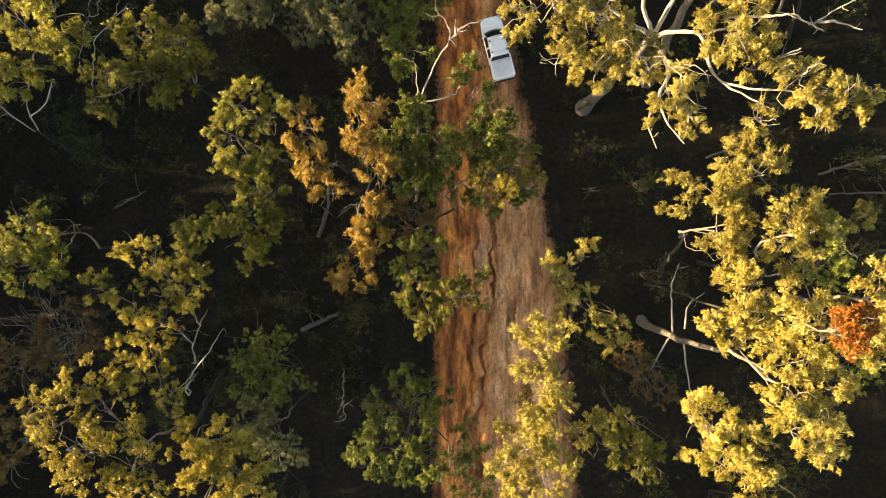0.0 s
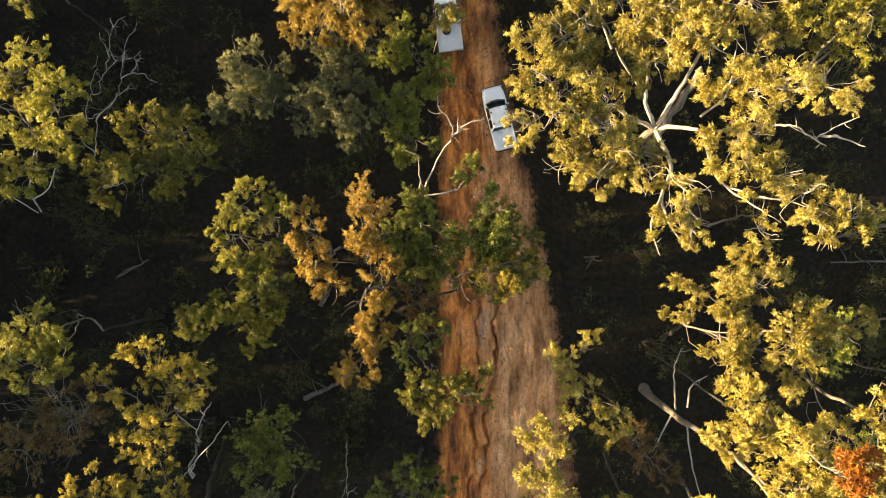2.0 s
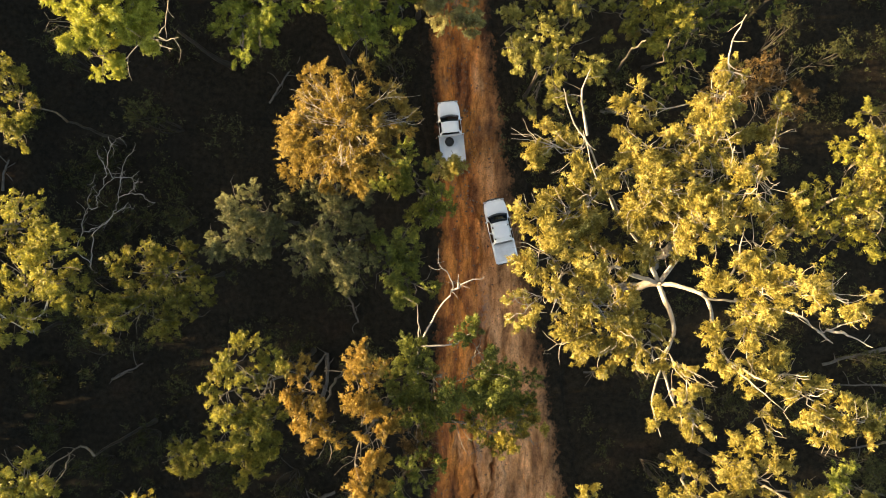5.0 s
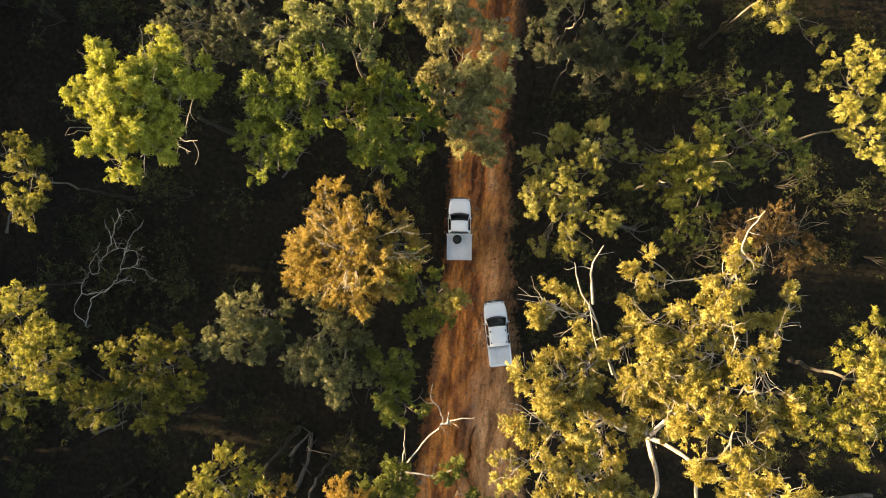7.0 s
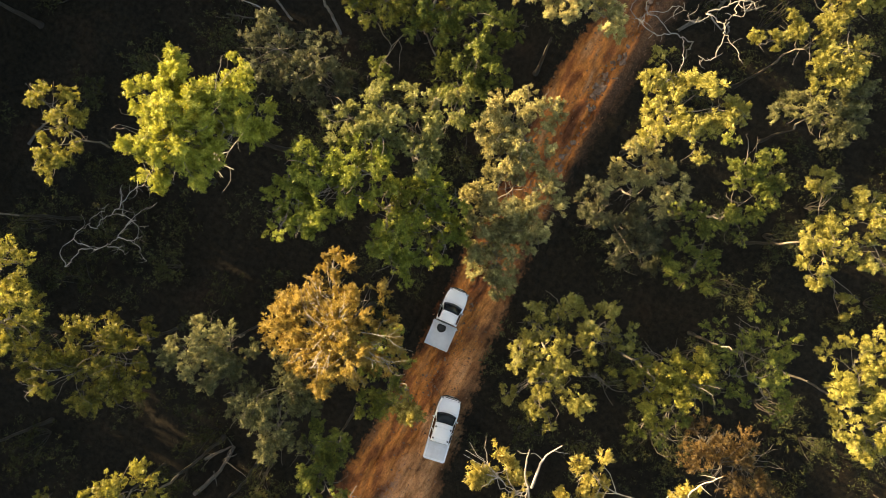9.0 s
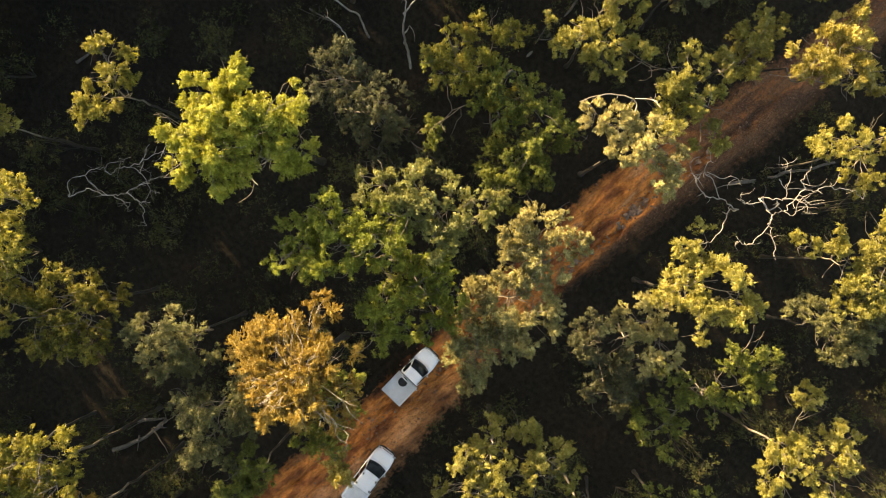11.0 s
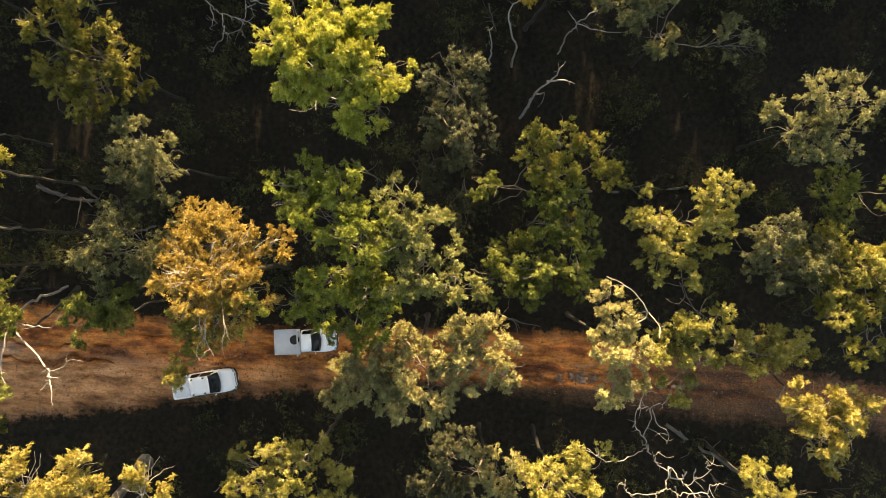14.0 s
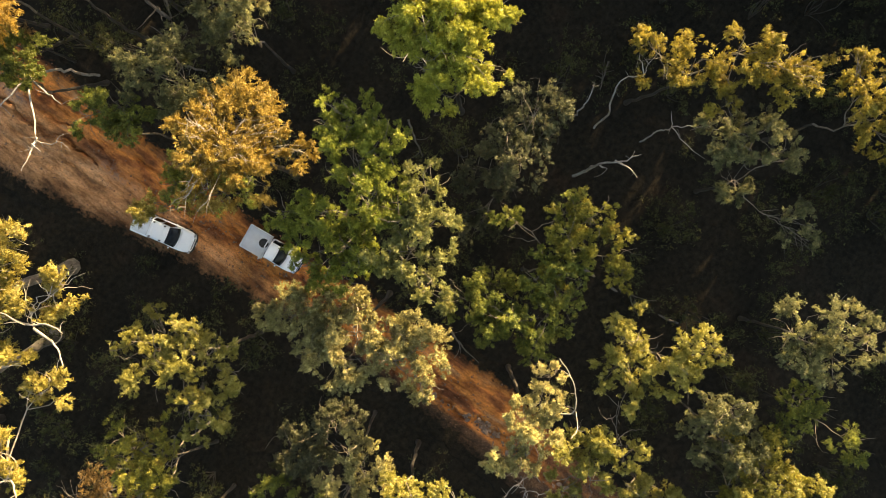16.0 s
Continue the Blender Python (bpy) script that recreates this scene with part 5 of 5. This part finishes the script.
bare_tree((-3.7, 3.5), 0.09, [[(-3.2, 4.9, 6.0), (-2.7, 7.2, 11.0), (-2.5, 8.6, 13.0), (-1.5, 10.7, 14.0), (-0.6, 12.1, 14.5), (-0.8, 13.0, 14.8), (-1.4, 13.8, 15.0)],
    [(-0.6, 12.1, 14.5), (0.2, 12.6, 15.0), (1.3, 13.0, 15.2)],
    [(-2.5, 8.6, 13.2), (-0.6, 8.9, 14.0), (0.4, 9.5, 14.5), (0.8, 9.9, 14.7)],
    [(-0.2, 12.3, 14.8), (-0.2, 13.1, 15.0)],
    [(-2.7, 8.3, 12.5), (-2.6, 9.7, 12.5), (-2.7, 11.1, 13.0)]], label='bleached dead tree leaning over the track')
bare_tree((-30.5, 11.9), 0.045, [[(-28.5, 12.8, 4.0), (-27.8, 14.1, 5.0), (-27.1, 15.2, 6.0), (-25.6, 16.2, 6.5), (-25.1, 16.9, 6.8), (-24.5, 17.7, 7.3), (-24.3, 18.8, 7.6), (-23.8, 20.1, 8.0), (-23.2, 20.9, 8.0)],
    [(-24.6, 17.7, 7.3), (-23.4, 18.1, 7.8), (-22.5, 19.0, 8.5)],
    [(-25.3, 16.6, 6.7), (-24.3, 17.0, 7.0), (-23.5, 16.9, 7.3)],
    [(-24.6, 16.9, 6.9), (-23.9, 17.4, 7.2)],
    [(-23.7, 18.0, 7.5), (-22.8, 18.0, 7.5), (-22.4, 17.6, 7.5), (-21.8, 17.4, 7.5)],
    [(-28.5, 12.8, 4.0), (-29.2, 13.9, 4.6), (-28.5, 15.2, 5.2), (-28.3, 16.0, 5.5), (-27.7, 16.9, 5.8), (-27.4, 17.9, 6.2), (-26.8, 18.6, 6.6), (-26.5, 19.3, 7.0)],
    [(-28.4, 15.3, 5.2), (-26.7, 15.7, 6.0), (-25.6, 16.2, 6.5)],
    [(-27.6, 17.0, 5.8), (-26.9, 17.1, 5.9), (-26.9, 17.8, 6.0), (-26.2, 18.7, 6.2), (-25.1, 19.1, 6.8), (-23.5, 19.2, 7.4), (-22.9, 19.6, 7.6)],
    [(-26.3, 18.7, 6.2), (-25.9, 19.5, 6.6), (-25.5, 20.8, 7.0), (-25.2, 21.5, 7.2), (-24.1, 22.1, 7.5)],
    [(-25.2, 21.5, 7.2), (-25.3, 22.0, 7.4)],
    [(-25.9, 19.7, 6.6), (-26.0, 20.1, 6.8), (-26.2, 21.1, 7.2)],
    [(-25.2, 19.1, 6.8), (-25.6, 19.9, 7.0)],
    [(-24.3, 18.8, 7.6), (-23.7, 19.6, 7.9)]], label='grey dead tree with bare forked branches')
bare_tree((6.8, 55.2), 0.045, [[(4.7, 51.2, 8.0), (2.7, 49.6, 12.0), (3.5, 49.4, 12.2), (3.8, 49.4, 12.4), (4.0, 50.0, 12.6), (3.9, 50.6, 12.8), (3.7, 51.5, 13.0), (4.2, 52.0, 13.0), (4.3, 52.6, 13.0), (4.9, 53.1, 13.0), (5.5, 53.7, 13.0), (6.3, 53.8, 13.0)],
    [(3.8, 49.4, 12.4), (4.0, 49.1, 12.4), (4.2, 48.5, 12.5), (4.3, 47.3, 12.6), (4.2, 46.9, 12.6), (3.7, 46.7, 12.6), (3.8, 46.4, 12.6)],
    [(4.0, 49.2, 12.4), (4.1, 48.9, 12.5), (4.7, 48.5, 12.6), (5.5, 47.9, 12.8), (5.9, 47.6, 12.9)],
    [(3.7, 51.5, 13.0), (3.2, 51.6, 13.2), (3.0, 52.0, 13.3), (2.8, 52.5, 13.4)],
    [(2.7, 49.6, 12.0), (2.7, 49.2, 12.1), (2.4, 48.7, 12.3), (2.0, 48.5, 12.4), (1.6, 48.8, 12.5)],
    [(2.7, 49.6, 12.0), (3.1, 50.1, 12.2), (3.5, 50.5, 12.4), (2.9, 51.1, 12.7), (2.4, 51.7, 12.9), (2.0, 51.5, 13.0), (1.9, 51.9, 13.1)],
    [(3.5, 50.5, 12.4), (4.0, 51.0, 12.6), (4.5, 51.1, 12.8), (5.0, 50.9, 12.9), (5.3, 51.2, 13.0)],
    [(4.0, 50.0, 12.6), (4.5, 50.1, 12.8), (4.5, 50.7, 12.9), (4.5, 51.1, 12.9)],
    [(4.1, 51.2, 12.9), (4.6, 51.3, 13.0), (5.0, 51.9, 13.1)],
    [(2.3, 50.8, 12.9), (3.1, 50.9, 12.7)]], label='silver dead tree with twisted bare branches')
bare_tree((4.7, 51.7), 0.042, [[(2.8, 49.5, 8.0), (1.8, 48.8, 9.0), (1.0, 48.1, 9.5), (-0.2, 47.9, 10.0), (-1.4, 48.4, 10.0), (-1.4, 49.1, 10.0)],
    [(1.8, 48.8, 9.0), (0.4, 49.0, 9.6), (-0.4, 48.8, 10.0), (-0.9, 49.6, 10.2), (-1.5, 49.7, 10.4)],
    [(-0.2, 48.0, 10.0), (-0.4, 48.5, 10.0), (-0.4, 48.8, 10.0)],
    [(-0.3, 48.9, 10.0), (0.5, 49.3, 10.2), (1.1, 50.0, 10.3), (1.7, 49.9, 10.4)],
    [(2.6, 49.3, 8.4), (2.7, 48.8, 9.0), (3.2, 47.5, 9.6), (3.4, 46.3, 9.8), (2.9, 45.5, 10.0), (2.5, 44.9, 10.2)]], label='silver dead tree with twisted bare branches')
bare_tree((-20.5, 39.6), 0.09, [[(-20.8, 39.8, 5.0), (-21.0, 40.2, 8.0), (-21.6, 41.0, 9.0), (-22.4, 41.5, 9.5)],
    [(-21.3, 40.5, 8.5), (-21.3, 41.4, 9.0), (-21.0, 42.2, 9.5)],
    [(-20.9, 40.1, 6.5), (-20.9, 40.6, 7.0)]], label='pale forked dead snag in the undergrowth')
bare_tree((-24.6, 38.6), 0.07, [[(-24.7, 38.4, 5.5), (-25.4, 37.8, 7.0), (-26.4, 37.7, 7.4), (-27.2, 38.6, 8.0), (-27.9, 38.2, 8.4)], [(-27.2, 38.6, 8.0), (-28.0, 37.5, 8.4)]], label='grey dead sapling bent at the top')
bare_tree((-25.9, 42.2), 0.05, [[(-26.0, 42.4, 5.0), (-26.2, 42.5, 6.0), (-26.9, 41.8, 6.4)], [(-26.2, 42.5, 6.0), (-27.0, 43.7, 6.4), (-27.7, 45.1, 6.8)], [(-26.2, 42.6, 6.0), (-25.8, 43.8, 6.3), (-25.6, 45.6, 6.6)]], label='small silver dead fork in the shade')
bare_tree((-23.7, 35.6), 0.05, [[(-22.6, 36.5, 8.0), (-23.1, 36.6, 9.0), (-23.9, 36.4, 9.5), (-24.1, 36.1, 9.8)]], label='thin bent dead sapling')
bare_tree((-9.8, -10.5), 0.045, [[(-9.0, -10.8, 4.0), (-8.3, -10.7, 7.5), (-7.7, -10.8, 10.5), (-7.1, -11.0, 13.0)], [(-7.6, -10.9, 11.0), (-6.9, -10.1, 11.6)], [(-7.9, -10.8, 9.6), (-8.0, -11.2, 11.0)]], label='small bleached dead sapling')
tree('dry', (-28.5, -6.6), 0.11, [(-29.8, -6.3, 9.0, 2.1), (-27.4, -7.5, 9.0, 1.9), (-30.6, -8.9, 9.0, 1.9), (-26.1, -5.7, 9.0, 1.5), (-28.5, -4.5, 9.0, 1.4)], den=0.3, twigs=16)
bare_tree((-22.1, -11.0), 0.07, [[(-18.8, -10.6, 9.0), (-18.0, -9.0, 10.5), (-16.0, -6.9, 12.5), (-14.6, -5.3, 13.5)],
    [(-18.0, -9.0, 10.5), (-18.2, -9.4, 11.5), (-18.7, -9.9, 12.0)]], label='leaning dead tree with pale crooked limbs')
bare_tree((-22.0, -9.6), 0.06, [[(-18.8, -8.4, 8.0), (-17.8, -6.8, 10.5), (-16.7, -5.3, 12.0), (-15.6, -4.1, 13.5)],
    [(-17.8, -6.8, 10.5), (-18.1, -5.7, 11.8), (-18.3, -5.0, 12.5)],
    [(-16.7, -5.3, 12.0), (-17.0, -4.1, 12.8), (-17.1, -3.1, 13.4)]], label='leaning dead tree with pale crooked limbs')
tree('amber', (-5.3, 0.0), 0.14, [(1.6, 4.0, 14.5, 0.9), (2.9, 3.7, 14.5, 1.0), (4.3, 3.9, 14.0, 0.8), (3.8, 4.8, 14.0, 0.8)])


# ---- undergrowth and fallen wood ----
def off_track(x, y, gap=0.5):
    return (x < edge(LEFT, y) - gap) | (x > edge(RIGHT, y) + gap)


def undergrowth():
    """Low scrub: sprays of dull leaves in loose bushes all over the forest floor."""
    rng = np.random.default_rng(21)
    cs, ss = [], []
    for _ in range(560):
        x, y = rng.uniform(-48, 48), rng.uniform(-34, 88)
        if not off_track(x, y, 1.0):
            continue
        r, h = rng.uniform(0.5, 1.9), rng.uniform(0.5, 4.6)
        n = int(6 + 9 * r * r)
        q = rng.normal(size=(n, 3)) * (r * 0.5, r * 0.5, h * 0.2) + (x, y, h * 0.55)
        q[:, 2] = np.maximum(q[:, 2], 0.15)
        q = q[off_track(q[:, 0], q[:, 1], 0.2)]
        cs.append(q)
        ss.append(rng.uniform(0.2, 0.5, len(q)))
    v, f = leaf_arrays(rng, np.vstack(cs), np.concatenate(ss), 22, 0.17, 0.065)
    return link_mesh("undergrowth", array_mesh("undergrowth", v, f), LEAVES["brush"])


tagged(undergrowth(), "dull grey-green scrub over the forest floor", "undergrowth", kind="stuff")


def clods():
    """Loose clods and pebbles strewn over the track."""
    rng = np.random.default_rng(31)
    corner = np.array([(1, 0, 0), (-1, 0, 0), (0, 1, 0), (0, -1, 0), (0, 0, 1), (0, 0, -1)], float)
    tri = np.array([(0, 2, 4), (2, 1, 4), (1, 3, 4), (3, 0, 4), (2, 0, 5), (1, 2, 5), (3, 1, 5), (0, 3, 5)])
    bits = []
    for _ in range(3600):
        y = rng.uniform(-25, 72)
        l, r = edge(LEFT, y), edge(RIGHT, y)
        x = np.clip(rng.choice([l + 0.8, (l + r) / 2, r - 0.8]) + rng.normal() * 0.8, l - 0.3, r + 0.3)
        size = rng.choice([0.03, 0.05, 0.08, 0.12], p=[0.45, 0.33, 0.17, 0.05])
        bits.append((corner * rng.uniform(0.6, 1.3, (6, 1)) * size * (1, 1, 0.6) + (x, y, 0.02), tri))
    v, f = join(bits)
    return link_mesh("clods", array_mesh("clods", v, f), CLOD)


tagged(clods(), "loose brown clods and pebbles on the track", "pebbles", kind="stuff")


def shrub(reach, height, k):
    """A many-stemmed understorey shrub."""
    rng = np.random.default_rng(k)
    ob = tagged(new("shrub"), "dull green understorey shrub in the shade", "shrub", "understorey shrubs")
    cs, bits = [], []
    for _ in range(7):
        tip = np.array([*rng.normal(size=2) * reach * 0.5, height * rng.uniform(0.55, 1.0)])
        bits.append(tube(bend((0, 0, -0.1), tip, rng, 6, 0.06, 0.1), np.linspace(0.05, 0.012, 6), 5))
        cs.append(tip + rng.normal(size=(9, 3)) * (reach * 0.27, reach * 0.27, height * 0.10))
    v, f = join(bits)
    link_mesh("stem", array_mesh("stem", v, f, True), ROUGH_BARK, ob)
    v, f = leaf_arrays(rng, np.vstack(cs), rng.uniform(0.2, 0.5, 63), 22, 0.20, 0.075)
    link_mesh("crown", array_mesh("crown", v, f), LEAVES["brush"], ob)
    return ob


def understorey(count):
    rng = np.random.default_rng(12)
    models = [shrub(r, h, k) for k, (r, h) in enumerate(((1.6, 3.2), (2.0, 4.5), (2.4, 6.0), (1.4, 2.4), (2.2, 7.0)))]
    spots = []
    while len(spots) < count:
        x, y = rng.uniform(-42, 40), rng.uniform(-30, 82)
        if off_track(x, y, 3.0) and all((x - a) ** 2 + (y - b) ** 2 > 16 for a, b in spots):
            spots.append((x, y))
    for k, (x, y) in enumerate(spots):
        m = pose(x, y, 0, 0, 0, rng.uniform(0, 360))
        if k < len(models):
            models[k].matrix_world = m
        else:
            copy_thing(models[rng.integers(len(models))], m)


understorey(175)


def log(x0, y0, x1, y1, r, label="weathered fallen log on the forest floor"):
    rng = np.random.default_rng(next(seeds))
    a, b = np.array([x0, y0, r * 0.7]), np.array([x1, y1, r * 0.6])
    v, f = tube(bend(a, b, rng, 10, 0.03, 0.0), np.linspace(r, r * 0.55, 10) * rng.uniform(0.9, 1.1, 10), 8)
    bits = [(v, f)]
    for _ in range(4):
        t = rng.uniform(0.3, 1)
        s = a + (b - a) * t
        e = s + np.array([*rng.normal(size=2) * 0.9, abs(rng.normal()) * 0.5])
        bits.append(tube(bend(s, e, rng, 5, 0.1, 0), np.linspace(r * 0.35, 0.02, 5), 5))
    v, f = join(bits)
    return tagged(link_mesh("fallen_log", array_mesh("fallen_log", v, f, True), LOGWOOD), label, "log")


log(-13.2, -7.3, -10.1, -5.9, 0.22)
log(20.3, 7.0, 24.6, 8.0, 0.11)
log(34.8, 7.0, 29.4, 5.6, 0.20)
log(37.0, 4.0, 30.3, 4.0, 0.11)
log(34.9, -0.6, 31.7, -1.2, 0.10)
log(36.0, -5.0, 31.3, -4.1, 0.11)
log(-15.0, 44.8, -16.1, 53.5, 0.16)
log(3.2, 53.4, 7.2, 61.0, 0.16)
log(3.6, 54.5, 7.5, 57.9, 0.10)
log(-11.8, 0.5, -10.9, 5.6, 0.20)
log(-29.0, 3.0, -26.4, 4.4, 0.10)
log(-16.1, 26.2, -14.5, 28.8, 0.09)
log(-38.5, 18.6, -38.0, 21.2, 0.12)
log(-29.5, 36.3, -27.3, 37.1, 0.08)
log(-9.3, 10.6, -8.4, 8.2, 0.10)
log(11.1, 25.9, 13.2, 25.9, 0.14)
log(10.2, 4.5, 11.4, 4.6, 0.08)
log(11.5, 26.1, 13.2, 25.7, 0.14)
log(-12.5, 3.4, -11.0, 5.6, 0.12)
log(-4.5, 39.3, -3.9, 41.4, 0.10)


# ---- woodland added all round, out of view, to close the place and shade it ----
def outer_woods(models, count):
    """More of the same trees beyond the walk's reach, added unseen to close the woodland and help shade the floor."""
    rng = np.random.default_rng(77)
    placed = []
    while len(placed) < count:
        x, y = rng.uniform(-95, 72), rng.uniform(-58, 110)
        inner = -41 < x < 39 and -29 < y < 80
        if inner or not off_track(x, y, 3.5) or any((x - a) ** 2 + (y - b) ** 2 < 30 for a, b in placed):
            continue
        placed.append((x, y))
        ob = copy_thing(models[rng.integers(len(models))], pose(x, y, 0, 0, 0, rng.uniform(0, 360)))
        tagged(ob, group="outer woodland trees")


def outer_model(kind, height, spread, k):
    rng = np.random.default_rng(k)
    boughs = [(1000 + rng.normal() * spread, rng.normal() * spread, height - rng.uniform(0, 3), rng.uniform(1.3, 2.0)) for _ in range(6)]
    return tree(kind, (1000, 0), 0.2, boughs, den=0.42, leaf=4.0, count=2, twigs=0)


models = [outer_model(kind, h, s, k) for k, (kind, h, s) in enumerate((("green", 13, 1.9), ("gold", 15, 2.2), ("olive", 12, 1.8), ("grey", 14, 2.0), ("gold", 16, 2.3)))]
outer_woods(models, 170)
for model in models:  # the patterns themselves stand in the wood too
    model.matrix_world = pose(-52 - 6 * models.index(model), 18 + 9 * models.index(model), 0)


def far_woods():
    """The wood closing the view beyond: a deep belt of foliage from the floor to the crowns, plus an unseen western
    screen added to block the low sun.
    """
    rng = np.random.default_rng(4)
    n = 3600
    a, r = rng.uniform(0, 2 * np.pi, n), rng.uniform(0, 1, n) ** 0.7
    q = np.stack([-8 + np.cos(a) * (80 + 50 * r), 27 + np.sin(a) * (92 + 50 * r), rng.uniform(0.5, 18.5, n) * (0.8 + 0.2 * np.sin(a * 40))], -1)
    sun_screen = np.stack([rng.uniform(-66, -49, 3400), rng.uniform(-62, 118, 3400), rng.uniform(0.02, 1.0, 3400) ** 1.35], -1)  # unseen foliage added in the west to keep low sun off the floor
    # screen height along y sets which crowns the sun still reaches
    sun_screen[:, 2] *= np.interp(sun_screen[:, 1], [-60, 2, 14, 21, 38, 48, 120], [25, 25, 20, 17, 17, 18, 18]) * (0.88 + 0.12 * np.sin(sun_screen[:, 1] * 0.9))
    q = np.vstack([q[off_track(q[:, 0], q[:, 1], 2.0)], sun_screen])
    v, f = leaf_arrays(rng, q, rng.uniform(1.4, 2.6, len(q)), 18, 1.5, 0.72)
    return link_mesh("far_woods", array_mesh("far_woods", v, f), LEAVES["green"])


tagged(far_woods(), "dense green woodland closing the distance, with an added western sun screen", "woodland", kind="stuff")
